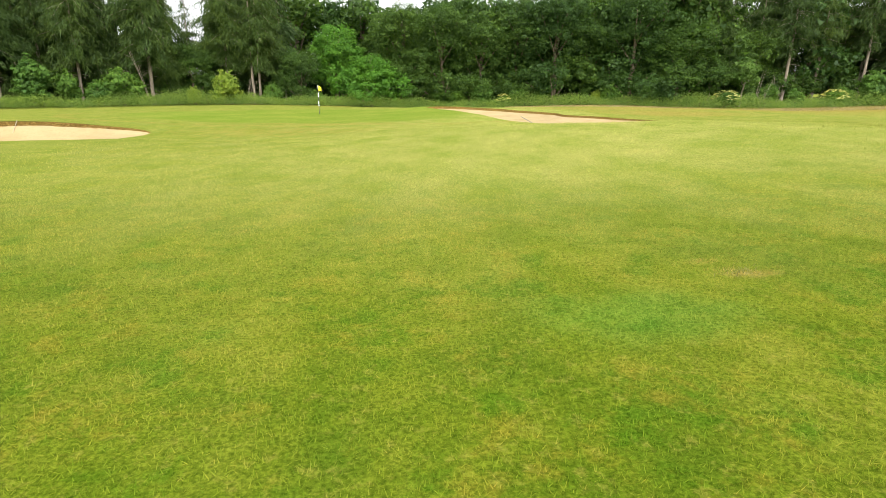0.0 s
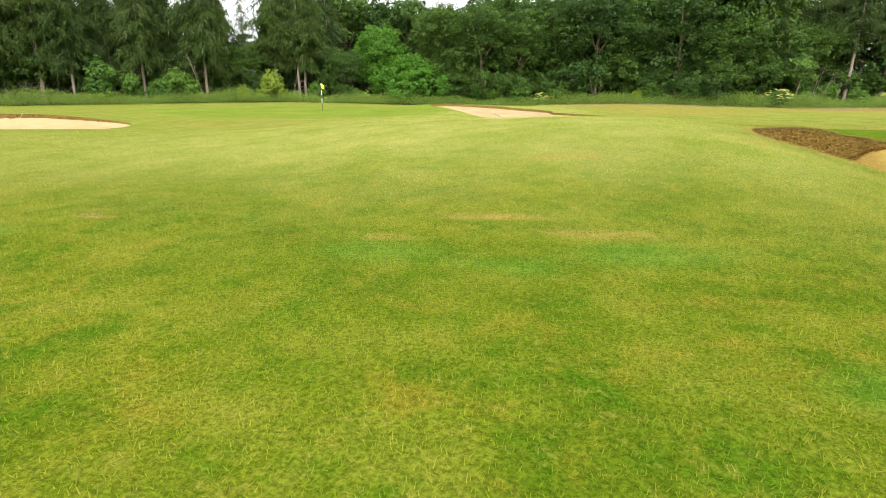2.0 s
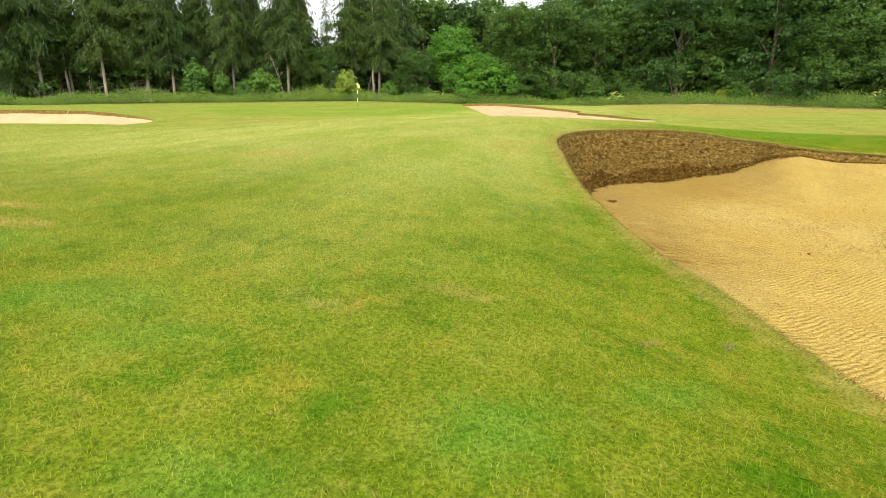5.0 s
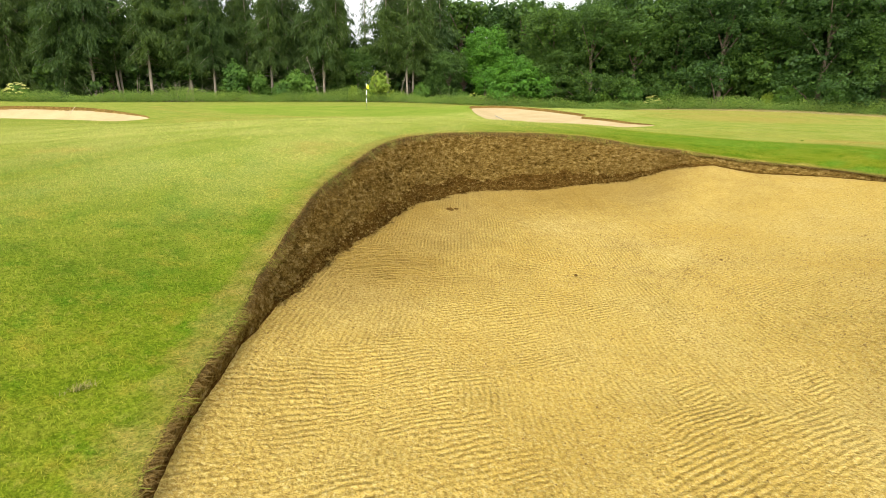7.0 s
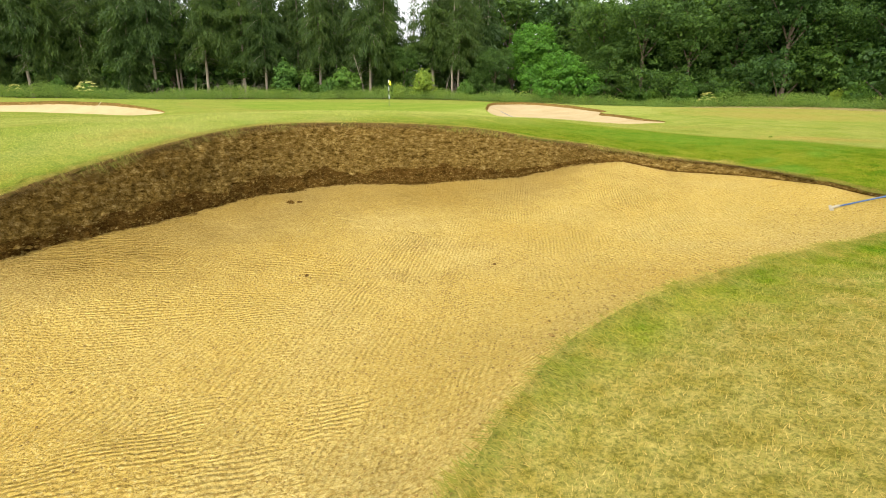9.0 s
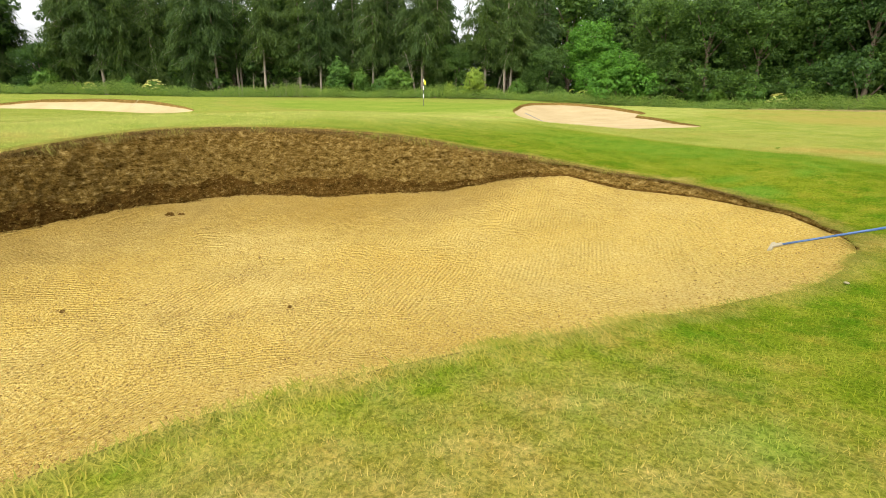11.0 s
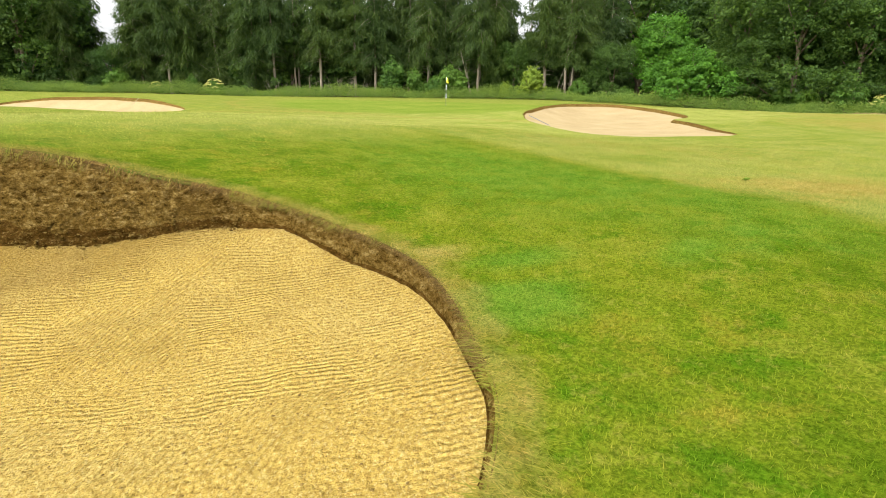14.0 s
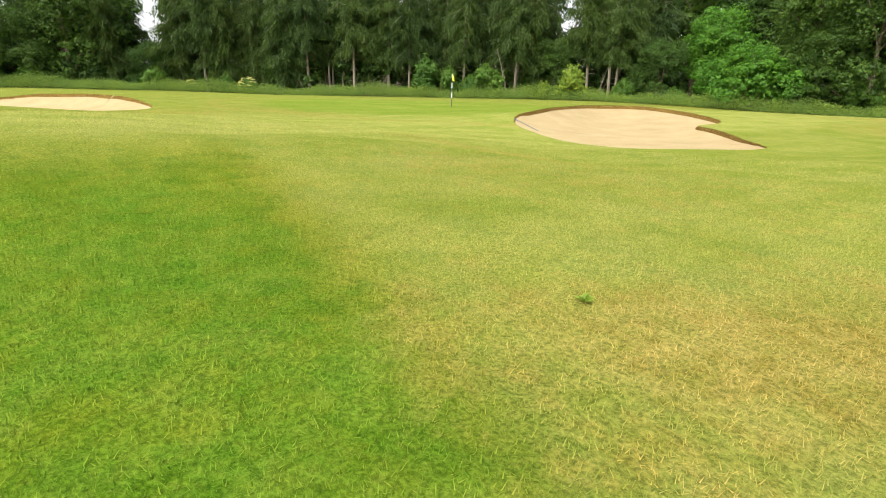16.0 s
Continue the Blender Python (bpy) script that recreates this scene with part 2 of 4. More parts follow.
def paint(name, colour, rough=0.45, wear=(0.5, 0.5, 0.5), metal=0.0):
    n = Nodes(name, rough, 0.4)
    n.bsdf.inputs["Metallic"].default_value = metal
    c = n.mix(n.ramp(n.noise(30, 5, 0.7), (0.55, 0.0), (0.75, 0.6)), colour, wear)
    return n.done(c)


BLUE = paint("blue_paint", (0.028, 0.068, 0.15), 0.4, (0.09, 0.13, 0.2))
CREAM = paint("cream_plastic", (0.30, 0.26, 0.165), 0.6, (0.2, 0.16, 0.09))
WHITE = paint("white_paint", (0.8, 0.8, 0.78), 0.4, (0.6, 0.6, 0.55))
BLACK = paint("black_paint", (0.02, 0.02, 0.02), 0.4, (0.06, 0.06, 0.06))
STONE = paint("pale_stone", (0.20, 0.175, 0.09), 0.9, (0.13, 0.11, 0.05))
STRAW = leaf_material("straw", (0.11, 0.105, 0.02), (0.2, 0.18, 0.045), 0.1, 0.0, 0.6)
GREY_BLUE = paint("faded_blue_paint", (0.10, 0.13, 0.17), 0.5, (0.2, 0.2, 0.2))
YELLOW = paint("yellow_cloth", (0.66, 0.62, 0.03), 0.8, (0.5, 0.48, 0.02))


n = Nodes("leaf_litter", 0.95, 0.0)
c = n.ramp(n.noise(2.5, 6, 0.7), (0.35, (0.03, 0.022, 0.01)), (0.65, (0.09, 0.07, 0.03)))
c = n.mix(n.ramp(n.noise(0.5, 4, 0.6), (0.5, 0.0), (0.65, 0.7)), c, (0.04, 0.07, 0.015))
LITTER = n.done(c)


# ---- mesh helpers ----
def np_mesh(name, V, F, mat, smooth=False):
    """A mesh from arrays of places and of faces with one number of corners."""
    V, F = np.asarray(V, np.float32), np.asarray(F, np.int32)
    me = bpy.data.meshes.new(name)
    k = F.shape[1]
    me.vertices.add(len(V))
    me.vertices.foreach_set("co", V.ravel())
    me.loops.add(F.size)
    me.loops.foreach_set("vertex_index", F.ravel())
    me.polygons.add(len(F))
    me.polygons.foreach_set("loop_start", np.arange(0, F.size, k, dtype=np.int32))
    me.polygons.foreach_set("loop_total", np.full(len(F), k, np.int32))
    me.update(calc_edges=True)
    me.polygons.foreach_set("use_smooth", np.full(len(F), smooth))
    me.materials.append(mat)
    return me


def child(name, me, parent, label=""):
    ob = new(name, me)
    ob.parent = parent
    return tagged(ob, label) if label else ob


def tube(points, radii, sides=8):
    """Places and four-cornered faces of a bent, tapered tube."""
    P = np.asarray(points, float)
    V, F = [], []
    for i, p in enumerate(P):
        d = P[min(i + 1, len(P) - 1)] - P[max(i - 1, 0)]
        d = d / np.linalg.norm(d)
        a = np.cross(d, (0.31, 0.95, 0.07) if abs(d[1]) < 0.8 else (1, 0, 0))
        a /= np.linalg.norm(a)
        b = np.cross(d, a)
        for k in range(sides):
            th = 2 * math.pi * k / sides
            V.append(p + radii[i] * (math.cos(th) * a + math.sin(th) * b))
    for i in range(len(P) - 1):
        for k in range(sides):
            k2 = (k + 1) % sides
            F.append((i * sides + k, i * sides + k2, (i + 1) * sides + k2, (i + 1) * sides + k))
    V = np.array(V)
    for end in (0, (len(P) - 1) * sides):
        ids = [end + k for k in range(sides)]
        F += [(ids[0], ids[i], ids[i + 1], ids[i + 2]) for i in range(1, sides - 2, 2)]
    return V, F


def join(pieces):
    """One set of places and faces out of several."""
    V, F, o = [], [], 0
    for v, f in pieces:
        V.append(np.asarray(v))
        F.append(np.asarray(f) + o)
        o += len(v)
    return np.concatenate(V), np.concatenate(F)


# ---- the lie of the land ----
KNOBS = np.array([
    (0, 5, .06), (4, 3, .17), (4, 7.4, .12), (7, 2.7, .21), (9.5, 3.2, .31), (12.6, 3.9, .33), (8, 8, .46), (11.4, 8, .8), (11.7, 11.5, .8), (10.5, 18, .62), (12.3, 16, .72),
    (12.3, 19, .6), (15, 18.5, .2), (12, 22, .3), (22, 9.3, .07), (23, 13, -.03), (19.5, 17, .05), (20.4, 19, .10), (20.4, 21, .03), (21, 23, -.12), (17.8, 18.7, .06), (10, 24, .05), (4, 30, -.25),
    (-8.6, 42, -.24), (-7, 32, -.30), (-6, 21, -.33), (-11, 15, .0), (-20, 28, .0), (-33, 22, .1), (3, 54, -.2), (20, 42, -.45), (42, 45, -.9), (-5, 9, -.02),
    (0, 72, -.9), (-40, 58, -.7), (-65, 30, -.4), (45, 78, -1.2), (0, 95, -1.4), (34, 18, -.3), (-75, 60, -.9), (14, 28, -.4), (8, 29, -.35), (14.6, 2.4, .08), (17, -1, .0), (20.5, 2.5, -.1)])

MAIN_RIM = np.array([
    (15.21, 4.32, -0.12), (16.09, 2.93, -0.25), (17.3, 2.7, -0.31), (18.75, 3.53, -0.33), (19.93, 5.02, -0.3), (20.01, 6.57, -0.18), (20.15, 7.3, -0.1),
    (20.5, 8.15, -0.03), (21.05, 9.25, -0.02), (21.56, 10.34, -0.06), (22.12, 11.69, -0.08), (22.28, 12.99, -0.08), (21.94, 14.06, -0.12), (21.24, 14.8, -0.1),
    (19.94, 15.46, -0.07), (18.58, 15.46, 0.01), (17.5, 15.07, 0.16), (16.63, 14.52, 0.28), (15.9, 13.96, 0.42), (15.3, 13.38, 0.5), (14.5, 12.8, 0.55),
    (13.65, 12.15, 0.57), (13.12, 11.2, 0.56), (13.0, 10.0, 0.51), (13.3, 8.7, 0.43), (13.67, 7.39, 0.29), (14.12, 6.28, 0.12), (14.61, 5.32, -0.03)])
LEFT_RIM = np.array([
    (-11.8, 24.0, -.32), (-12.0, 22.0, -.42), (-13.2, 20.0, -.5), (-15.9, 18.0, -.52), (-19.5, 16.4, -.52), (-24.0, 15.7, -.42), (-25.2, 17.4, -.1),
    (-23.2, 19.8, .16), (-19.9, 22.0, .22), (-16.4, 23.3, .16), (-13.8, 24.0, -.03)])
RIGHT_RIM = np.array([
    (3.6, 36.6, -.06), (5.0, 35.0, -.3), (7.2, 33.8, -.46), (9.2, 32.9, -.53), (11.2, 32.5, -.56), (13.2, 32.9, -.48), (15.2, 34.6, -.36), (13.6, 36.9, -.3), (11.8, 38.9, -.24),
    (10.0, 40.7, -.2), (9.8, 42.6, -.2), (8.9, 44.5, -.2), (7.4, 46.3, -.12), (5.4, 47.8, .0), (3.0, 49.2, .1), (0.6, 49.4, .16), (-0.6, 46.8, .18), (0.2, 43.6, .14),
    (1.6, 40.6, .08), (2.7, 38.4, .02)])


def closed_curve(P, count):
    """A smooth closed line through points, evenly sampled."""
    P = np.asarray(P, float)
    m = len(P)
    out = []
    for i in range(m):
        a, b, c, d = P[(i - 1) % m], P[i], P[(i + 1) % m], P[(i + 2) % m]
        for u in np.linspace(0, 1, 40, endpoint=False):
            out.append(0.5 * (2 * b + (c - a) * u + (2 * a - 5 * b + 4 * c - d) * u * u + (3 * b - a - 3 * c + d) * u ** 3))
    out = np.array(out)
    step = np.linalg.norm(np.diff(np.vstack([out, out[:1]])[:, :2], axis=0), axis=1)
    s = np.concatenate([[0], np.cumsum(step)])
    q = np.linspace(0, s[-1], count, endpoint=False)
    full = np.vstack([out, out[:1]])
    return np.stack([np.interp(q, s, full[:, k]) for k in range(out.shape[1])], 1)


RIMS = [closed_curve(MAIN_RIM, 420), closed_curve(LEFT_RIM, 160), closed_curve(RIGHT_RIM, 220)]
# small unevenness of the cut edge
for R, amp in zip(RIMS, (0.02, 0.05, 0.06)):
    for i in range(len(R)):
        v = Vector((R[i, 0] * 2.1, R[i, 1] * 2.1, 0))
        R[i, 0] += amp * noise.noise(v)
        R[i, 1] += amp * noise.noise(v + Vector((7, 3, 1)))


def inside(X, Y, R):
    x0, y0 = R[:, 0], R[:, 1]
    x1, y1 = np.roll(x0, -1), np.roll(y0, -1)
    res = np.zeros(X.shape, bool)
    for a, b, c, d in zip(x0, y0, x1, y1):
        cross = ((b > Y) != (d > Y))
        if cross.any():
            with np.errstate(divide="ignore", invalid="ignore"):
                res ^= cross & (X < (c - a) * (Y - b) / (d - b) + a)
    return res


def nearest(X, Y, R):
    """Distance to a rim and the index of its nearest sample, for flat arrays."""
    best, idx = np.full(X.shape, 1e9), np.zeros(X.shape, int)
    for lo in range(0, len(X), 4000):
        d = (X[lo:lo + 4000, None] - R[None, :, 0]) ** 2 + (Y[lo:lo + 4000, None] - R[None, :, 1]) ** 2
        i = d.argmin(1)
        idx[lo:lo + 4000] = i
        best[lo:lo + 4000] = np.sqrt(d[np.arange(len(i)), i])
    return best, idx


def land(X, Y):
    """The height of the turf."""
    X, Y = np.asarray(X, float).ravel(), np.asarray(Y, float).ravel()
    num, den = np.zeros_like(X), np.zeros_like(X)
    for kx, ky, kz in KNOBS:
        w = 1 / ((X - kx) ** 2 + (Y - ky) ** 2 + 6.0) ** 1.6
        num += w * kz
        den += w
    Z = num / den
    for R, reach in zip(RIMS, (1.35, 2.2, 3.0)):
        near = (X > R[:, 0].min() - 9) & (X < R[:, 0].max() + 9) & (Y > R[:, 1].min() - 9) & (Y < R[:, 1].max() + 9)
        if near.any():
            d, i = nearest(X[near], Y[near], R)
            w = np.exp(-(d / reach) ** 2)
            Z[near] = Z[near] * (1 - w) + R[i, 2] * w
    Z += 0.018 * np.sin(X * 1.3 + 0.7 * Y) * np.sin(0.9 * Y - 0.4 * X) + 0.03 * np.sin(0.31 * X + 1) * np.sin(0.37 * Y)
    return Z


# patches of lush and dry sward: x, y, half-lengths, turn, lush (+) or dry (-)
PATCHES = [
    (3.24, 2.31, 0.9, 0.5, 10, 0.8), (3.79, 2.42, 0.5, 0.25, 0, 0.6), (0.94, 2.04, 0.5, 0.4, 0, 0.4), (9.43, 2.47, 0.9, 0.4, 10, 0.8), (7.41, 2.24, 0.8, 0.45, 0, 0.65), (8.46, 2.01, 0.5, 0.3, 0, 0.7),
    (10.06, 0.60, 0.35, 0.25, 0, 0.9), (11.58, 1.90, 0.8, 0.4, 20, 0.6), (12.20, 1.62, 0.6, 0.3, 30, 0.6), (11.32, 1.85, 0.8, 0.4, 30, 0.6), (14.11, 1.65, 0.5, 0.4, 40, 0.7), (13.19, 0.94, 0.5, 0.3, 0, 0.7),
    (14.76, 2.36, 0.6, 0.25, 50, 0.6), (4.28, 3.06, 0.32, 0.1, -12, -1), (4.10, 3.32, 0.2, 0.08, 10, -0.8), (8.24, 3.49, 0.7, 0.16, 5, -0.9), (7.44, 2.67, 0.5, 0.14, 0, -0.6), (8.95, 7.01, 1.2, 0.5, 0, -0.55),
    (13.50, 2.94, 0.5, 0.16, 0, -0.7), (12.77, 2.38, 0.4, 0.12, 0, -0.6), (12.39, 8.82, 0.7, 1.2, 0, -0.5), (9.11, 3.02, 0.8, 0.2, 0, -0.7), (20.99, 15.38, 0.5, 0.35, 60, 0.9), (21.43, 17.79, 1, 0.25, 120, 0.8),
    (20.43, 16.04, 0.6, 0.35, 60, 0.7), (21.32, 17.06, 0.7, 0.3, 90, 0.7), (21.57, 8.76, 0.4, 0.2, 60, 0.8), (22.13, 8.76, 0.35, 0.2, 60, 0.9), (20.84, 15.49, 0.6, 0.3, 60, 0.9), (20.14, 19.59, 0.8, 0.25, 140, 0.9),
    (20.21, 19.78, 0.5, 0.25, 140, 0.8), (22.41, 13.26, 0.5, 0.22, 60, -0.8), (22.27, 13.45, 0.35, 0.5, 0, -0.7), (19.84, 15.70, 0.4, 0.25, 60, -0.8), (21.06, 20.59, 2, 0.7, 0, -0.6),
    (21.1, 6.5, 3.0, 1.2, 64, -1.0), (20.2, 4.2, 1.0, .5, 60, -.6), (21.3, 8.6, 1.6, .5, 55, -.6), (21.6, 21.3, 2.4, 1.1, 40, -.8), (21.5, 19.95, .5, .22, 20, -.6), (21.9, 22.6, 2.0, 1.0, 10, -.6), (17, 24, 6, 2.5, 20, -.4), (14, 26, 8, 1.2, 8, -.5)]


def zone_values(X, Y):
    """Dryness, lushness and fine putting turf at places."""
    X, Y = np.asarray(X, float), np.asarray(Y, float)
    dry, lush = np.zeros_like(X), np.zeros_like(X)
    for px, py, a, b, turn, v in PATCHES:
        c, s = math.cos(radians(turn)), math.sin(radians(turn))
        u, w = ((X - px) * c + (Y - py) * s) / a, ((Y - py) * c - (X - px) * s) / b
        g = np.exp(-(u * u + w * w)) * abs(v)
        if v > 0:
            lush = np.maximum(lush, g)
        else:
            dry = np.maximum(dry, g)
    # parched ground beyond the bunkers and along the wood
    dry = np.maximum(dry, 0.8 * np.exp(-((X - 36) / 26) ** 2 - ((Y - 66) / 16) ** 2))
    dry = np.maximum(dry, 0.6 * np.exp(-((X - 0) / 60) ** 2 - ((Y - 84) / 6) ** 2))
    dry = np.maximum(dry, 0.5 * np.exp(-((X + 5) / 9) ** 2 - ((Y - 29) / 2.5) ** 2))
    dry = np.maximum(dry, 0.75 * np.exp(-((X - 20) / 9) ** 2 - ((Y - 48) / 6) ** 2))
    dry = np.maximum(dry, 0.45 * np.exp(-((X + 6) / 9) ** 2 - ((Y - 24) / 4) ** 2))
    dry = np.maximum(dry, 0.9 * np.exp(-((X - 58) / 32) ** 2 - ((Y - 77) / 9) ** 2))
    dry = np.maximum(dry, 0.75 * np.exp(-((X - 20) / 14) ** 2 - ((Y - 58) / 8) ** 2))
    for R in RIMS[:1]:
        near = (np.abs(X - 17.5) < 8) & (np.abs(Y - 9) < 10)
        d = np.full(X.shape, 9.0)
        if near.any():
            d[near] = nearest(X[near], Y[near], R)[0]
        dry = np.maximum(dry, 0.6 * np.exp(-(d / 0.28) ** 2))
    u = ((X + 9) / 13) ** 2 + ((Y - 41) / 11) ** 2
    green = 1 / (1 + np.exp(np.clip((u - 1) * 16, -50, 50)))
    # the collar round the green
    lush = np.maximum(lush, 0.55 * np.exp(-((u - 1.22) / 0.09) ** 2))
    dry = np.maximum(dry, 0.5 * np.exp(-((u - 1.6) / 0.16) ** 2))
    # the rough beside the big bunker ends on a mown line; beyond it lies paler fairway
    side = (Y - np.interp(X, (8, 10.2, 13.06, 16.94, 18.76, 20.2, 20.87, 21.27, 22.1, 24), (19.9, 20.25, 20.8, 20.4, 20.05, 19.75, 19.65, 19.55, 19.2, 18.3)))
    lush = np.where(Y > 13.5, np.maximum(lush, 0.66 * np.exp(-((X - 18.8) / 5.8) ** 2 - ((Y - 19.0) / 2.9) ** 2)) / (1 + np.exp(np.clip(side / 0.10, -40, 40))), lush)
    pale = 1 / (1 + np.exp(np.clip(-(side - 0.1) / 0.12, -40, 40))) * 0.62 * (0.5 + 0.5 / (1 + np.exp(np.clip(-(X + 3) / 2, -40, 40))))
    pale = np.where(Y > 12, pale, 0.0)
    # paler turf west of the bunker, with the mist over it painted in
    pale = np.maximum(pale, (0.55 + 0.42 / (1 + np.exp(np.clip(-(X + 2) / 2, -40, 40)))) / (1 + np.exp(np.clip(-(Y - 5.0 - 0.12 * X) / 1.6, -40, 40))) / (1 + np.exp(np.clip((X - 13.5) / 0.8, -40, 40))))
    pale = np.maximum(pale, 0.85 * np.exp(-((X - 11.8) / 1.9) ** 2 - ((Y - 8.5) / 4.5) ** 2))
    return np.stack([dry, lush, green, pale], -1)


def set_zones(me):
    V = np.empty(len(me.vertices) * 3, np.float32)
    me.vertices.foreach_get("co", V)
    V = V.reshape(-1, 3)
    att = me.attributes.new("zones", "FLOAT_COLOR", "POINT")
    att.data.foreach_set("color", zone_values(V[:, 0], V[:, 1]).astype(np.float32).ravel())


def axis(*runs):
    out = []
    for a, b, step in runs:
        out.append(np.arange(a, b - step * 0.5, step))
    far = runs[-1][1] * 1.0
    grow = [far]
    while grow[-1] < 1500:
        grow.append(grow[-1] + max(2.0, (grow[-1] - far) * 0.35))
    low = [runs[0][0]]
    while low[-1] > -1500:
        low.append(low[-1] - max(2.0, (runs[0][0] - low[-1]) * 0.35))
    return np.concatenate([np.array(low[:0:-1]), *out, np.array(grow)])


XS = axis((-30, -10, .4), (-10, 11, .35), (11, 24, .14), (24, 34, .4), (34, 60, 1.2))
YS = axis((-6, 1.5, .35), (1.5, 17, .14), (17, 54, .4), (54, 100, 1.4))
GX, GY = np.meshgrid(XS, YS)
gx, gy = GX.ravel().copy(), GY.ravel().copy()
inner = np.zeros(len(gx), bool)
for R, cell in zip(RIMS, (.14, .4, .4)):
    near = (gx > R[:, 0].min() - 2) & (gx < R[:, 0].max() + 2) & (gy > R[:, 1].min() - 2) & (gy < R[:, 1].max() + 2)
    ids = np.where(near)[0]
    d, i = nearest(gx[ids], gy[ids], R)
    isin = inside(gx[ids], gy[ids], R)
    snap = d < 0.62 * cell
    gx[ids[snap]], gy[ids[snap]] = R[i[snap], 0], R[i[snap], 1]
    inner[ids[isin & ~snap]] = True
gz = land(gx, gy)
nx = len(XS)
a = (np.arange(len(YS) - 1)[:, None] * nx + np.arange(nx - 1)[None, :]).ravel()
quads = np.stack([a, a + 1, a + nx + 1, a + nx], 1)
keep = ~inner[quads].any(1)
cx, cy = gx[quads].mean(1), gy[quads].mean(1)
for R in RIMS:
    near = keep & (cx > R[:, 0].min()) & (cx < R[:, 0].max()) & (cy > R[:, 1].min()) & (cy < R[:, 1].max())
    ids = np.where(near)[0]
    keep[ids[inside(cx[ids], cy[ids], R)]] = False
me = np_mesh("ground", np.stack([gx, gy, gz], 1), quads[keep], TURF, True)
set_zones(me)
ground = tagged(new("ground", me), "mown golf course turf with lush and dry patches", "ground", kind="structure")


def bunker(R, face, base, floor, sand, label, rings, dish):
    """A sand bunker: cut turf edge, earth bank and raked sand. face and base: knots over the rim's length of the bank's run and of its drop."""
    if sand is SAND:
        R = closed_curve(R, 1000)
    thing = new("bunker")
    thing.location = (R[:, 0].mean(), R[:, 1].mean(), 0)
    tagged(thing, label, "sand bunker", kind="structure")
    off = np.array([*thing.location])
    m = len(R)
    s = np.arange(m) / m
    run = np.interp(s, *zip(*face), period=1)
    t = np.roll(R, -1, 0)[:, :2] - np.roll(R, 1, 0)[:, :2]
    t /= np.linalg.norm(t, axis=1)[:, None]
    inward = np.stack([-t[:, 1], t[:, 0]], 1)
    if (inward * (R[:, :2].mean(0) - R[:, :2])).sum() < 0:
        inward = -inward
    lip = land(R[:, 0], R[:, 1])
    drop = np.interp(s, *zip(*base), period=1)
    foot = lip - drop

    def ring(dist, z):
        return np.column_stack([R[:, :2] + inward * np.asarray(dist).reshape(-1, 1), z]) - off

    def strip(levels):
        V = np.concatenate(levels)
        k = np.arange(m)
        F = [np.stack([j * m + k, j * m + (k + 1) % m, (j + 1) * m + (k + 1) % m, (j + 1) * m + k], 1) for j in range(len(levels) - 1)]
        return V, np.concatenate(F)

    high = np.clip(drop / 0.45, 0.03, 1.0)
    thick = 0.04 * high * (0.7 + 0.6 * np.array([noise.noise(Vector((a * 1.7, b * 1.7, 0))) + 0.5 for a, b in R[:, :2]]))
    one = np.ones(m)
    margin = []
    for dist, up in ((-0.42, -0.006), (-0.28, 0.006), (-0.14, 0.009), (-0.03, 0.010), (0.015, 0.002)):
        xy = R[:, :2] + inward * dist
        margin.append(np.column_stack([xy, land(xy[:, 0], xy[:, 1]) + up]))
    V, F = strip(margin)
    me = np_mesh("turf_margin", V, F, TURF, True)
    set_zones(me)
    me.transform(Matrix.Translation(-Vector(off)))
    child("turf_margin", me, thing, "grass along the bunker's edge")
    wav = 0.025 * high * np.array([noise.fractal(Vector((a * 5, b * 5, 0)), 1.0, 2.0, 3) for a, b in R[:, :2]])
    V, F = strip([ring(-0.05 * one, lip - 0.004), ring(0.0 * one, lip + 0.006), ring(0.03 * high + wav, lip - 0.01), ring(0.045 * high + wav, lip - thick * 0.7), ring(0.03 * high + wav, lip - thick), ring(-0.03 * one, lip - thick * 1.05)])
    child("turf_edge", np_mesh("turf_edge", V, F, TURF_EDGE, True), thing, "brown cut edge of the turf")
    levels = []
    steps, split = 23, 15
    share = np.array([0.74 + 0.16 * noise.noise(Vector((a * 0.9, b * 0.9, 5))) + 0.1 * noise.noise(Vector((a * 4, b * 4, 2))) for a, b in R[:, :2]])
    for j in range(steps):
        u = share * j / split if j <= split else share + (1 - share) * (j - split) / (steps - 1 - split)
        levels.append(ring(run * (u ** 0.8) + 0.004, (lip - thick * 0.8) * (1 - u) + (foot - 0.03 * np.minimum(1, drop * 5)) * u))
    V, F = strip(levels)
    for i in range(len(V)):
        p = Vector(V[i] + off)
        j = i % m
        k = min(1.0, 2.0 * run[j]) * min(1.0, 0.2 + (i // m) / 4) * min(1.0, drop[j] / 0.3)
        q = 0.04 * k * noise.fractal(p * 3.6, 1.0, 2.0, 4) + 0.035 * k * abs(noise.noise(p * 9)) + 0.04 * k * noise.noise(p * 17)
        V[i, :2] += inward[j] * q
        V[i, 2] += 0.35 * q
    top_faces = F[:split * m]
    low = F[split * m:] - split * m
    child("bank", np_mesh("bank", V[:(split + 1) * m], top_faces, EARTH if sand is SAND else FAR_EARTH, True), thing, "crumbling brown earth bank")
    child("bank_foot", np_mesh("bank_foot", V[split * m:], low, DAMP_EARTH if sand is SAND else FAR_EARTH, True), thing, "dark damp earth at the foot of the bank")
    bank_places = V.copy()
    centre = R[:, :2].mean(0)
    start = R[:, :2] + inward * (run - 0.02).reshape(-1, 1)
    levels = []
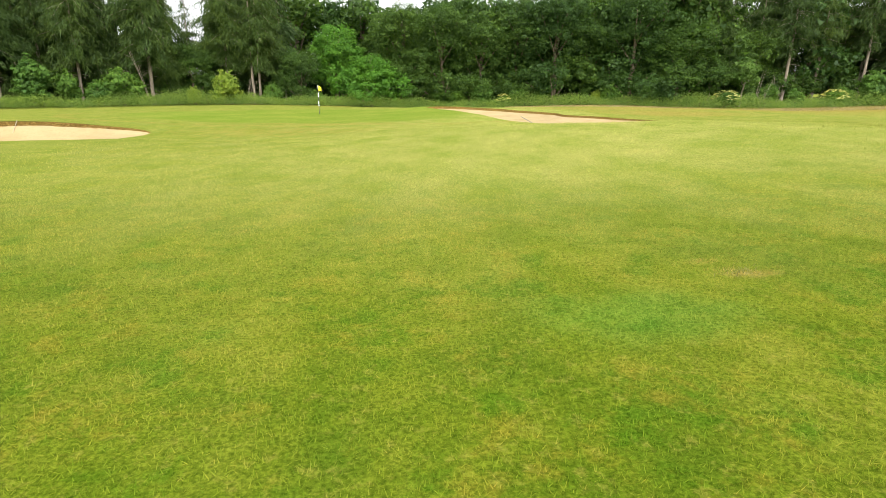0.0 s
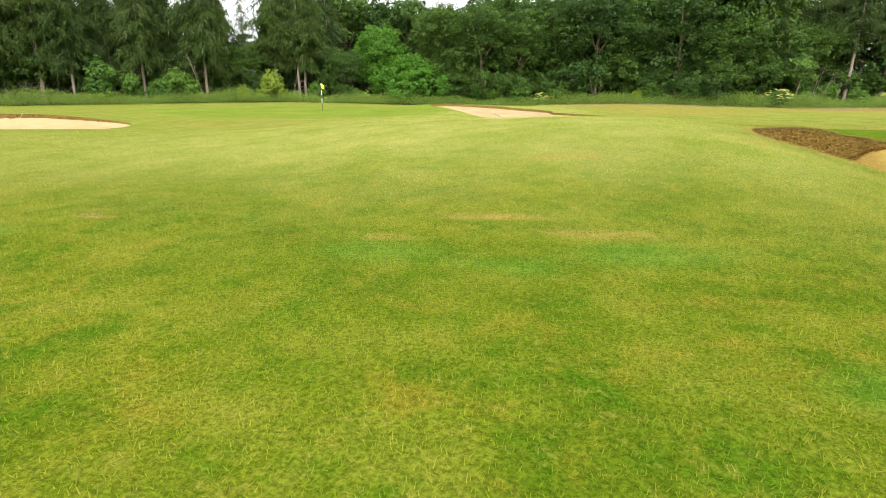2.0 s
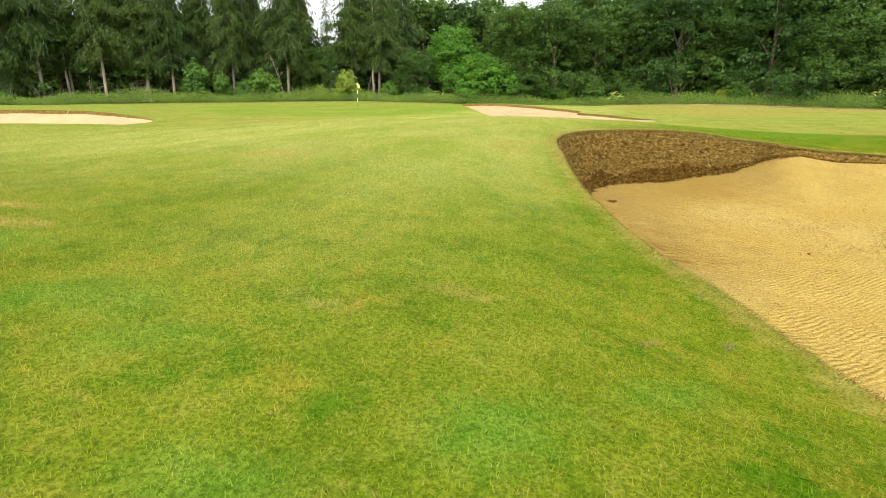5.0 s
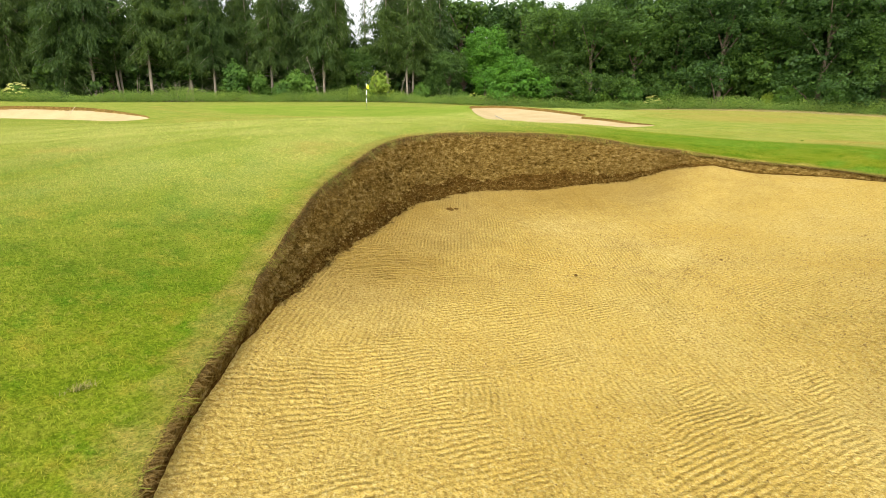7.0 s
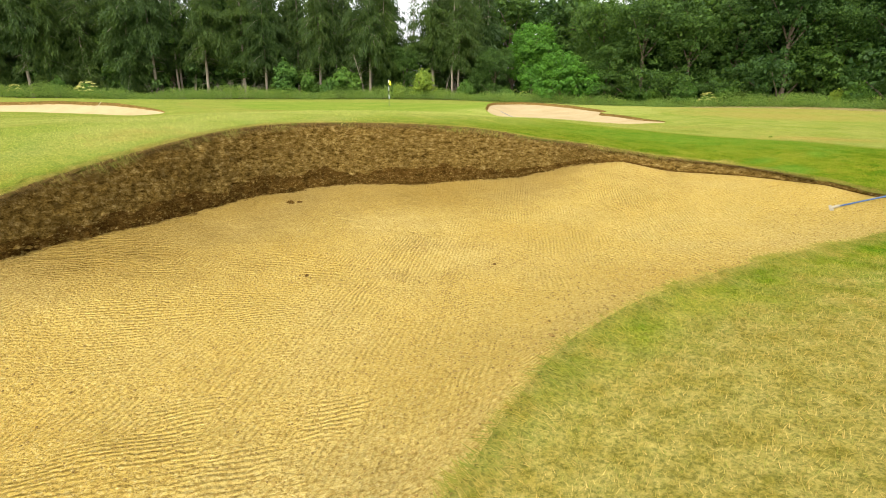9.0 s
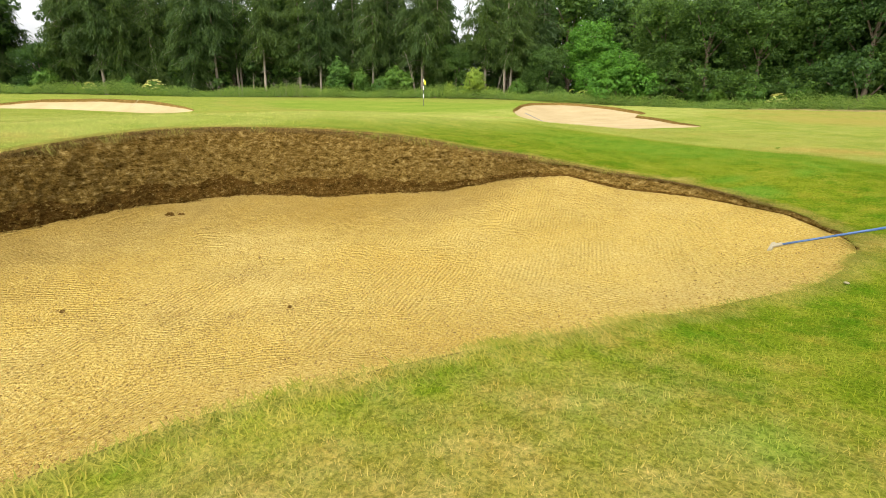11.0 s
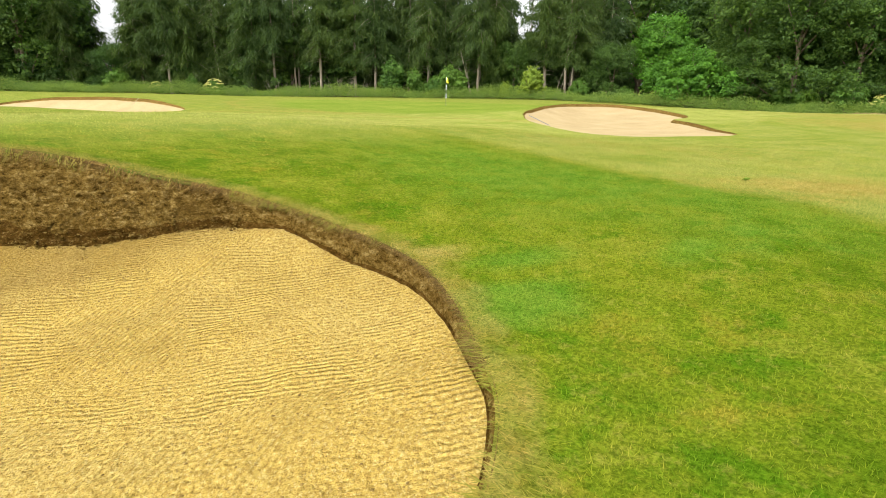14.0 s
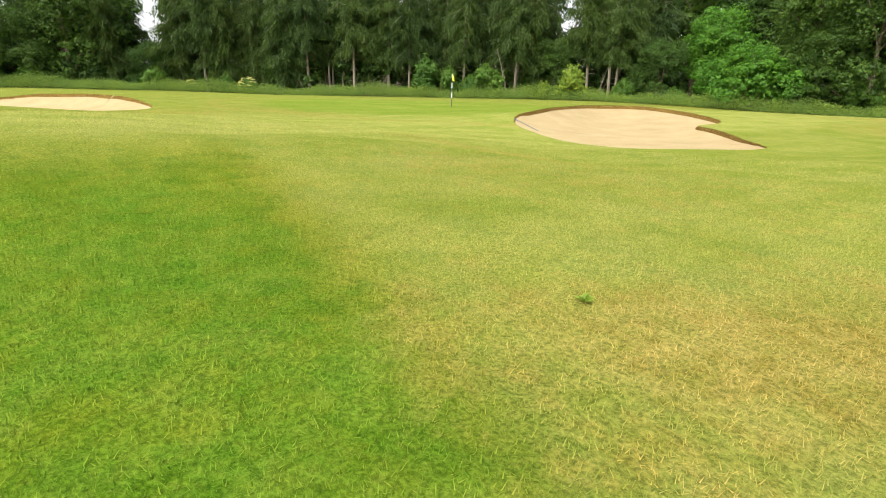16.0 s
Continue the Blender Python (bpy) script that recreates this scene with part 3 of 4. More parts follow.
    for j in range(rings):
        u = j / (rings - 1)
        xy = start * (1 - u) + centre * u
        rise = (1 - u) ** dish
        z = foot * rise + floor * (1 - rise)
        for i in range(m):
            p = Vector((xy[i, 0], xy[i, 1], 0))
            z[i] += (0.035 * noise.noise(p * 1.1) + 0.02 * noise.noise(p * 3.7) + 0.008 * noise.noise(p * 13)) * min(1, 8 * u + 0.25)
        levels.append(np.column_stack([xy, z]) - off)
    V, F = strip(levels)
    me = np_mesh("sand", V, F, sand, True)
    # sand grows darker and browner towards the high bank
    tone_att = me.attributes.new("bank_tone", "FLOAT", "POINT")
    u = np.repeat(np.arange(rings) / (rings - 1), m)
    tone_att.data.foreach_set("value", (np.tile(np.clip((drop - 0.06) / 0.4, 0, 1), rings) * np.exp(-(u / 0.5) ** 2)).astype(np.float32))
    child("sand", me, thing, "raked sand")
    if sand is SAND:
        grng = np.random.default_rng(3)
        # clods and grit
        k = 26000
        pick = V[grng.integers(m, len(V) * 9 // 10, k)] + np.column_stack([grng.normal(0, 0.05, (k, 2)), np.zeros(k)])
        size = grng.uniform(0.003, 0.011, k) * np.where(grng.random(k) < 0.03, 1.6, 1.0)
        octa = np.array([(1, 0, 0), (0, 1, 0), (-1, 0, 0), (0, -1, 0), (0, 0, 0.7), (0, 0, -0.7)])
        W = pick[:, None, :] + octa[None] * size[:, None, None] * grng.uniform(0.6, 1.4, (k, 6, 1))
        tri = np.array([(0, 1, 4), (1, 2, 4), (2, 3, 4), (3, 0, 4), (1, 0, 5), (2, 1, 5), (3, 2, 5), (0, 3, 5)])
        clods = child("sand_grit", np_mesh("sand_grit", W.reshape(-1, 3), (tri[None] + 6 * np.arange(k)[:, None, None]).reshape(-1, 3), CLOD), thing, "small clods of sand and grit")
        tagged(clods, kind="stuff")
        # crumbs and clods of earth on the bank and at its foot
        k = 14000
        high_rim = np.where(drop > 0.3)[0]
        level = np.where(grng.random(k) < 0.3, steps - 1, grng.integers(1, steps, k))
        pick = bank_places[level * m + grng.choice(high_rim, k)] + grng.normal(0, 0.025, (k, 3)) * (1, 1, 0.4)
        size = grng.uniform(0.006, 0.018, k) * np.where(grng.random(k) < 0.08, 2.0, 1.0)
        W = pick[:, None, :] + octa[None] * size[:, None, None] * grng.uniform(0.6, 1.4, (k, 6, 1))
        crumbs = child("earth_crumbs", np_mesh("earth_crumbs", W.reshape(-1, 3), (tri[None] + 6 * np.arange(k)[:, None, None]).reshape(-1, 3), EARTH), thing, "loose crumbs of brown earth")
        tagged(crumbs, kind="stuff")
        # dead grass that hangs over the cut edge, and live grass leaning over it
        tuft = np.clip(0.55 + 1.1 * np.array([noise.fractal(Vector((a * 1.6, b * 1.6, 9)), 1.0, 2.0, 3) for a, b in R[:, :2]]), 0.15, 1.4)
        for name, mat, count, fall, length, words in (("hanging_grass", DEAD, 46000, 1.0, 0.13, "brown dead grass hanging over the bank"), ("trailing_grass", BLADE, 40000, 1.0, 0.13, "green grass trailing over the bank"), ("edge_grass", BLADE, 36000, 0.25, 0.036, "grass leaning over the edge")):
            i = grng.integers(0, m, count)
            if name == "hanging_grass":
                i = i[drop[i] > 0.07]
                count = len(i)
            if name == "trailing_grass":
                i = i[grng.random(count) < np.clip(1.4 * (tuft[i] - 0.35), 0, 1)]
                count = len(i)
            a = grng.random(count)
            j = (i + 1) % m
            base = (1 - a)[:, None] * np.column_stack([R[i, :2], lip[i]]) + a[:, None] * np.column_stack([R[j, :2], lip[j]])
            inn = inward[i]
            back = grng.uniform(-0.03, 0.04, count) if fall > 0.5 else grng.uniform(-0.25, 0.02, count)
            base[:, :2] += inn * back[:, None]
            base[:, 2] += 0.008 - (grng.uniform(0, 0.06, count) * high[i] if fall > 0.5 else 0)
            L = length * grng.uniform(0.4, 1.2, count) * ((0.4 + 0.6 * high[i]) * (0.5 + 0.6 * tuft[i]) if fall > 0.5 else 1)
            down = -0.85 * high[i] + 0.12 * (1 - high[i]) if fall > 0.5 else 0.55 * np.ones(count)
            tip = base + np.column_stack([inn * (L * np.where(high[i] < 0.2, 0.9, 0.4) * grng.uniform(0.2, 1.6, count))[:, None] + grng.normal(0, 0.032, (count, 2)), down * L + grng.normal(0, 0.008, count)])
            tang = t[i] * (grng.uniform(0.002, 0.0048, count))[:, None]
            W = np.stack([base - np.column_stack([tang, np.zeros(count)]), base + np.column_stack([tang, np.zeros(count)]), tip], 1).reshape(-1, 3)
            me = np_mesh(name, W, np.arange(3 * count).reshape(-1, 3), mat)
            set_zones(me)
            me.transform(Matrix.Translation(-Vector(off)))
            tagged(child(name, me, thing, words), kind="stuff")
    return thing


FACE = ((0, .05), (.08, .02), (.36, .02), (.42, .03), (.455, .04), (.49, .05), (.53, .10), (.565, .16), (.595, .10), (.625, .24), (.66, .46), (.72, .58), (.80, .54), (.86, .46), (.90, .40), (.935, .30), (.966, .18))
DROP = ((0, .17), (.05, .08), (.13, .08), (.17, .07), (.215, .015), (.36, .015), (.42, .02), (.455, .035), (.49, .06), (.53, .15), (.565, .24), (.595, .20), (.625, .42), (.66, .80), (.71, 1.06), (.80, 1.12), (.86, .95), (.90, .76), (.935, .54), (.966, .34))
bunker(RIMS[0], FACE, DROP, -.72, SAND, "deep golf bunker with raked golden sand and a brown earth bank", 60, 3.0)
bunker(RIMS[1], ((0, .05), (.5, .05), (.62, .25), (.9, .25)), ((0, .05), (.3, .03), (.45, .08), (.65, .2), (.85, .18), (.95, .1)), -.62, PALE_SAND, "shallow bunker of pale sand beside the green", 20, 2.5)
bunker(RIMS[2], ((0, .12), (.06, .04), (.3, .03), (.36, .12), (.5, .16), (.75, .25), (.86, .2), (.96, .15)), ((0, .07), (.05, .02), (.28, .02), (.34, .12), (.5, .15), (.6, .18), (.75, .2), (.86, .14), (.93, .16), (.98, .14)), -.66, PALE_SAND, "wide bunker of pale sand with an irregular edge", 24, 2.5)


# ---- woodland ----
def leaves(centres, normals, size, rng, long=1.0, wide=0.42, single=False):
    """Small folded leaves, each of two triangles, at places and facing roughly along given directions."""
    m = len(centres)
    N = normals + rng.normal(0, 0.55, (m, 3))
    N /= np.linalg.norm(N, axis=1)[:, None]
    A = np.cross(N, rng.normal(0, 1, (m, 3)))
    A /= np.linalg.norm(A, axis=1)[:, None]
    B = np.cross(N, A)
    s = (size * rng.uniform(0.6, 1.35, m))[:, None]
    V = np.stack([centres + A * s * 0.5 * long, centres + B * s * wide + N * s * 0.12, centres - A * s * 0.5 * long, centres - B * s * wide + N * s * 0.12], 1).reshape(-1, 3)
    if single:
        V = V.reshape(-1, 4, 3)[:, 1:].reshape(-1, 3)
        return V, np.arange(3 * m).reshape(-1, 3)
    k = np.arange(m) * 4
    F = np.concatenate([np.stack([k, k + 1, k + 2], 1), np.stack([k, k + 2, k + 3], 1)])
    return V, F


def clump_crown(blobs, per_clump, leaf, rng, spread=1.0):
    """A crown of many leaf clumps set over the outside of a few lobes: (x, y, z, radius, height scale, clumps)."""
    C, N = [], []
    for x, y, z, r, hz, count in blobs:
        for _ in range(count):
            d = rng.normal(0, 1, 3)
            d /= np.linalg.norm(d)
            if d[2] < -0.45:
                d[2] *= -0.6
            rad = r * rng.uniform(0.72, 1.08)
            c = np.array([x, y, z]) + d * np.array([rad, rad, rad * hz])
            cr = spread * rng.uniform(0.45, 1.2) * r * 0.23
            q = rng.normal(0, 1, (per_clump, 3))
            q /= np.linalg.norm(q, axis=1)[:, None]
            q *= rng.uniform(0.45, 1.0, per_clump)[:, None] ** 0.6
            C.append(c + q * np.array([cr * 1.2, cr * 1.2, cr * 0.75]))
            N.append(q * 0.7 + d * 0.6 + np.array([0, 0, 0.45]))
    parts = [leaves(np.concatenate(C), np.concatenate(N), leaf, rng, 1.8, 0.42, True)]
    # the shaded inside of the lobes
    C = []
    for x, y, z, r, hz, count in blobs:
        d = rng.normal(0, 1, (count * 7, 3))
        d /= np.linalg.norm(d, axis=1)[:, None]
        d *= rng.uniform(0.1, 0.8, (count * 7, 1)) ** 0.5
        C.append(np.array([x, y, z]) + d * (r, r, r * hz))
    C = np.concatenate(C)
    parts.append(leaves(C, rng.normal(0, 1, C.shape), leaf * 1.9, rng, 1.8, 0.42, True))
    return join(parts)


def broadleaf(height, width, mat, seed, label, bole=0.18, lobes=7, clumps=150, leaf=0.42, name="broadleaf_tree", bark=BARK, per=42, domes=()):
    rng = np.random.default_rng(seed)
    tree = tagged(new(name), label, "tree")
    top = height * 0.75
    pts = [(0, 0, -0.3)]
    for u in (0.08, 0.3, 0.6, 1.0):
        pts.append((rng.normal(0, 0.25) * u * 2, rng.normal(0, 0.25) * u * 2, top * u))
    r0 = height * 0.02
    pieces = [tube(pts, [r0 * 1.5, r0, r0 * 0.85, r0 * 0.6, r0 * 0.25], 8)]
    blobs = []
    for k in range(lobes):
        th = 2 * math.pi * (k + rng.uniform(-0.3, 0.3)) / max(1, lobes - 1)
        u = rng.uniform(bole + 0.10, max(0.4, bole + 0.2)) if k % 2 else rng.uniform(0.42, 0.80)
        out = width * 0.33 * (1.2 - 0.6 * u) if k < lobes - 1 else 0
        zc = height * (u if k < lobes - 1 else 0.78)
        r = width * rng.uniform(0.19, 0.33)
        c = np.array([out * math.cos(th), out * math.sin(th), zc])
        share = int(clumps / lobes * (r / (width * 0.29)) ** 2)
        blobs.append((*c, r, 0.85, share))
        z0 = max(height * bole, zc - r - height * 0.08)
        pieces.append(tube([(0, 0, z0), c * (0.5, 0.5, 0) + np.array([0, 0, (z0 + zc) / 2 + 0.3]), c], [r0 * 0.45, r0 * 0.3, r0 * 0.08], 5))
    blobs.append((0, 0, height * 0.52, width * 0.33, 1.0, clumps // 6))
    if domes:
        size = sum(d[3] ** 2 for d in domes)
        blobs = [(*d, 0.95, int(clumps * d[3] ** 2 / size)) for d in domes]
    child("trunk", np_mesh("trunk", *join(pieces), bark, True), tree)
    child("crown", np_mesh("crown", *clump_crown(blobs, per, leaf, rng), mat), tree)
    return tree


def sprays(P, out, length, width, rng):
    """Hanging sprays of needles, each one long narrow triangle."""
    m = len(P)
    L = (length * rng.uniform(0.5, 1.5, m))[:, None]
    D = np.column_stack([out[:, :2] * rng.uniform(-0.2, 0.9, (m, 1)) + rng.normal(0, 0.35, (m, 2)), -rng.uniform(0.35, 1.1, m)])
    D /= np.linalg.norm(D, axis=1)[:, None]
    A = np.cross(D, rng.normal(0, 1, (m, 3)))
    A /= np.linalg.norm(A, axis=1)[:, None]
    A *= (width * rng.uniform(0.6, 1.4, m))[:, None]
    V = np.stack([P - A * 0.5, P + A * 0.5, P + D * L], 1).reshape(-1, 3)
    return V, np.arange(3 * m).reshape(-1, 3)


def conifer(height, width, seed, label, bare=0.2, droop=0.35, density=1.0, name="conifer_tree", needle=0.6, trunks=1):
    rng = np.random.default_rng(seed)
    tree = tagged(new(name), label, "tree")
    r0 = height * 0.0088
    lean = rng.normal(0, 0.014, 2)
    pieces = []
    for k in range(trunks):
        o = np.array([0.9 * k, 0.35 * k, 0])
        pts = [o + np.array([lean[0] * z + rng.normal(0, 0.06), lean[1] * z + rng.normal(0, 0.06), z]) for z in (-0.3, height * 0.05, height * 0.2, height * 0.45, height * 0.7, height)]
        pieces.append(tube(pts, [r0 * 1.4, r0, r0 * 0.9, r0 * 0.7, r0 * 0.45, r0 * 0.1], 8))
    C, O = [], []
    z = height * bare
    side = rng.uniform(0.55, 1.2, 9)
    while z < height * 0.985:
        u = (z / height - bare) / (1 - bare)
        reach = width * 0.5 * (1 - u) ** 0.65 * (0.6 + 0.4 * min(1, u * 5)) + 0.3
        for _ in range(int(rng.integers(2, 6))):
            th = rng.uniform(0, 2 * math.pi)
            ln = reach * rng.uniform(0.45, 1.2) * side[int(th * 1.43) % 9]
            d = np.array([math.cos(th), math.sin(th), 0])
            base = np.array([lean[0] * z, lean[1] * z, z])
            tip = base + d * ln + np.array([0, 0, -ln * droop * rng.uniform(0.3, 1.4)])
            mid = base * 0.5 + tip * 0.5 + np.array([0, 0, ln * 0.1])
            if rng.random() < 0.4:
                pieces.append(tube([base, mid, tip], [0.05, 0.035, 0.012], 3))
            k = max(4, int(ln * 44 * density * (1.0 if z < 15 else 0.5)))
            f = rng.uniform(0.12, 1.05, k)[:, None]
            P = base * (1 - f) + tip * f + np.array([0, 0, 1]) * (f * (1 - f) * ln * 0.4)
            P += rng.normal(0, 1, (k, 3)) * np.array([0.26, 0.26, 0.22]) * (0.5 + 0.2 * ln)
            C.append(P)
            O.append(np.tile(d, (k, 1)))
        z += rng.uniform(0.15, 0.5)
    # dead lower twigs
    for _ in range(22):
        zz, th = rng.uniform(height * 0.04, height * max(0.1, bare)), rng.uniform(0, 6.28)
        ln = rng.uniform(0.6, 2.2)
        pieces.append(tube([(0, 0, zz), (ln * 0.5 * math.cos(th), ln * 0.5 * math.sin(th), zz - 0.05), (ln * math.cos(th), ln * math.sin(th), zz - 0.4)], [0.03, 0.02, 0.006], 3))
    child("trunk", np_mesh("trunk", *join(pieces), PALE_BARK, True), tree)
    child("crown", np_mesh("crown", *sprays(np.concatenate(C), np.concatenate(O), needle, needle * 0.2, rng), NEEDLE), tree)
    return tree


def bare_stems(count, height, spread, lean, seed, label, name="dead_bush", twigs=3, r=0.025):
    """Thin bare stems from one root, each with a few twigs."""
    rng = np.random.default_rng(seed)
    thing = tagged(new(name), label, "bush")
    for k in range(count):
        h = height * rng.uniform(0.6, 1.1)
        a = rng.uniform(0, 6.28)
        x, y = spread * 0.3 * math.cos(a), spread * 0.3 * math.sin(a)
        tx, ty = x + spread * 0.5 * math.cos(a) * rng.uniform(0.3, 1.2) + lean[0] * h, y + spread * 0.5 * math.sin(a) * rng.uniform(0.3, 1.2) + lean[1] * h
        bend = rng.normal(0, 0.15, 2)
        pts = np.array([(x, y, -0.2), (x * 0.6 + tx * 0.4 + bend[0], y * 0.6 + ty * 0.4 + bend[1], h * 0.45), (tx, ty, h)])
        pieces = [tube(pts, [r, r * 0.7, r * 0.25], 5)]
        for _ in range(twigs):
            f = rng.uniform(0.35, 0.95)
            b = pts[1] * (1 - f) + pts[2] * f
            e = b + np.array([*rng.normal(0, 0.35, 2), rng.uniform(0.1, 0.6)]) * height * 0.22
            pieces.append(tube([b, (b + e) / 2 + (0, 0, 0.03), e], [r * 0.45, r * 0.35, r * 0.15], 3))
        child("stem", np_mesh("stem", *join(pieces), PALE_BARK, True), thing)
    return thing


def shrub(height, width, mat, seed, label, blossom=0, name="shrub", leaf=0.24, count=34, per=30):
    rng = np.random.default_rng(seed)
    ob = tagged(new(name), label, "bush")
    pieces = []
    for k in range(7):
        th, ln = rng.uniform(0, 6.28), rng.uniform(0.4, 0.9)
        pieces.append(tube([(0, 0, -0.1), (width * 0.15 * math.cos(th), width * 0.15 * math.sin(th), height * 0.4), (width * 0.35 * ln * math.cos(th), width * 0.35 * ln * math.sin(th), height * 0.8)], [0.05, 0.035, 0.01], 4))
    child("stem", np_mesh("stem", *join(pieces), BARK, True), ob)
    blobs = [(0, 0, height * 0.5, width * 0.36, height / width * 1.1, count)]
    for k in range(4):
        th = rng.uniform(0, 6.28)
        blobs.append((width * 0.25 * math.cos(th), width * 0.25 * math.sin(th), height * rng.uniform(0.25, 0.6), width * 0.26, min(1.1, height / width), count // 3))
    child("foliage", np_mesh("foliage", *clump_crown(blobs, per, leaf, rng, 1.2), mat), ob)
    if blossom:
        P = []
        N = []
        for _ in range(blossom):
            d = rng.normal(0, 1, 3)
            d[2] = abs(d[2]) * 0.9
            d /= np.linalg.norm(d)
            c = np.array([0, 0, height * 0.48]) + d * np.array([width * 0.47, width * 0.47, height * 0.52])
            P.append(c + rng.normal(0, 1, (16, 3)) * (0.11, 0.11, 0.03))
            N.append(np.tile(d + (0, 0, 0.6), (16, 1)))
        child("blossom", np_mesh("blossom", *leaves(np.concatenate(P), np.concatenate(N), 0.11, rng), BLOSSOM), ob, "flat creamy flower heads")
    return ob


def ground_z(x, y):
    return float(land([x], [y])[0])


def at(x, y, turn=0.0, sink=0.05):
    return pose(x, y, ground_z(x, y) - sink, 0, 0, turn)


WOOD_EDGE = np.array([(-92, -14), (-90, 15), (-83, 36), (-73, 50.5), (-65, 60), (-54, 70.5), (-36, 83), (-20, 89.5), (-5, 93), (10, 95), (28, 93.5), (44, 90.5), (62, 91.5), (82, 90), (112, 87)], float)
_seg = np.linalg.norm(np.diff(WOOD_EDGE, axis=0), axis=1)
_acc = np.concatenate([[0], np.cumsum(_seg)])


def edge(s, back=0.0):
    """A place on the wood's edge, s metres along it, and so far behind it."""
    x, y = np.interp(s, _acc, WOOD_EDGE[:, 0]), np.interp(s, _acc, WOOD_EDGE[:, 1])
    x2, y2 = np.interp(s + 1, _acc, WOOD_EDGE[:, 0]), np.interp(s + 1, _acc, WOOD_EDGE[:, 1])
    d = math.hypot(x2 - x, y2 - y) or 1
    return x - (y2 - y) / d * back, y + (x2 - x) / d * back


placed = set()


def plant(kind, x, y, turn, scale):
    """Sets a kind of plant at a place: itself the first time, then copies."""
    if kind in placed:
        ob = copy_thing(kind, at(x, y, turn, 0.1))
    else:
        ob = kind
        ob.matrix_basis = at(x, y, turn, 0.1)
        placed.add(kind)
    ob.scale = (scale, scale, scale * (0.92 + 0.16 * random.random()))
    return ob


floor = []
for back in (0.6, 14.0, 40.0, 75.0):
    P = np.array([edge(v, back) for v in np.linspace(0, _acc[-1] - 1.5, 160)])
    floor.append(np.column_stack([P, land(P[:, 0], P[:, 1]) + 0.05]))
V = np.concatenate(floor)
k = np.arange(159)
F = np.concatenate([np.stack([r * 160 + k, r * 160 + k + 1, (r + 1) * 160 + k + 1, (r + 1) * 160 + k], 1) for r in range(3)])
tagged(new("forest_floor", np_mesh("forest_floor", V, F, LITTER, True)), "shaded woodland floor of leaf litter", "ground", kind="structure")


def glade(x, y):
    """The break in the canopy west of the chestnut."""
    u = max(0.0, min(2.2, ((x + 34.5) * -13.5 + (y - 80) * 24) / 758.0))
    return math.hypot(x + 34.5 + 13.5 * u, y - 80 - 24 * u) < 3.9


def low_place(x, y):
    """A stretch of lower trees in the western wood."""
    return x < -70 and abs((x - 22.9) * 25.6 + (y - 9.4) * 106.9) / 109.9 < 3.0


OAKS = [broadleaf(17, 12.5, LEAF, 11, "dark green broadleaf woodland tree in full leaf", 0.0, 10, 430, 0.22, per=66),
        broadleaf(19, 13, LEAF, 12, "tall broadleaf tree with a dense rounded crown", 0.0, 11, 450, 0.22, per=66),
        broadleaf(15, 12, LEAF, 13, "broadleaf tree with foliage down to the ground", 0.0, 10, 430, 0.22, per=66)]
PINES = [conifer(24, 8.5, 21, "tall dark spruce with drooping branches", 0.07, 0.55),
         conifer(26, 8.0, 22, "tall conifer with a bare lower trunk", 0.18, 0.45),
         conifer(22, 8.5, 23, "dark conifer with hanging branches", 0.05, 0.7)]
BARE_PINES = [conifer(25, 8.0, 27, "tall conifer with a bare pale trunk below hanging branches", 0.24, 0.5),
              conifer(24, 7.5, 28, "conifer on two pale trunks with hanging branches", 0.23, 0.5, trunks=2)]
FAR_OAKS = [broadleaf(18, 12, LEAF, 14, "broadleaf tree deep in the wood", 0.02, 10, 180, 0.42, per=36),
            broadleaf(19, 11, LEAF, 15, "tall broadleaf tree deep in the wood", 0.02, 10, 180, 0.42, per=36)]
FAR_PINES = [conifer(25, 9.5, 25, "dark conifer deep in the wood", 0.12, 0.5, 0.45, needle=1.0),
             conifer(23, 9.0, 26, "dense conifer deep in the wood", 0.16, 0.5, 0.45, needle=1.0)]
LARCH = conifer(25, 7.0, 24, "thin sparse larch with sky showing through", 0.30, 0.2, 0.45)
THICKET = shrub(7.5, 8.0, LEAF, 46, "dense green thicket under the trees", 0, "thicket", 0.36, 70, 26)

random.seed(5)
total = _acc[-1]
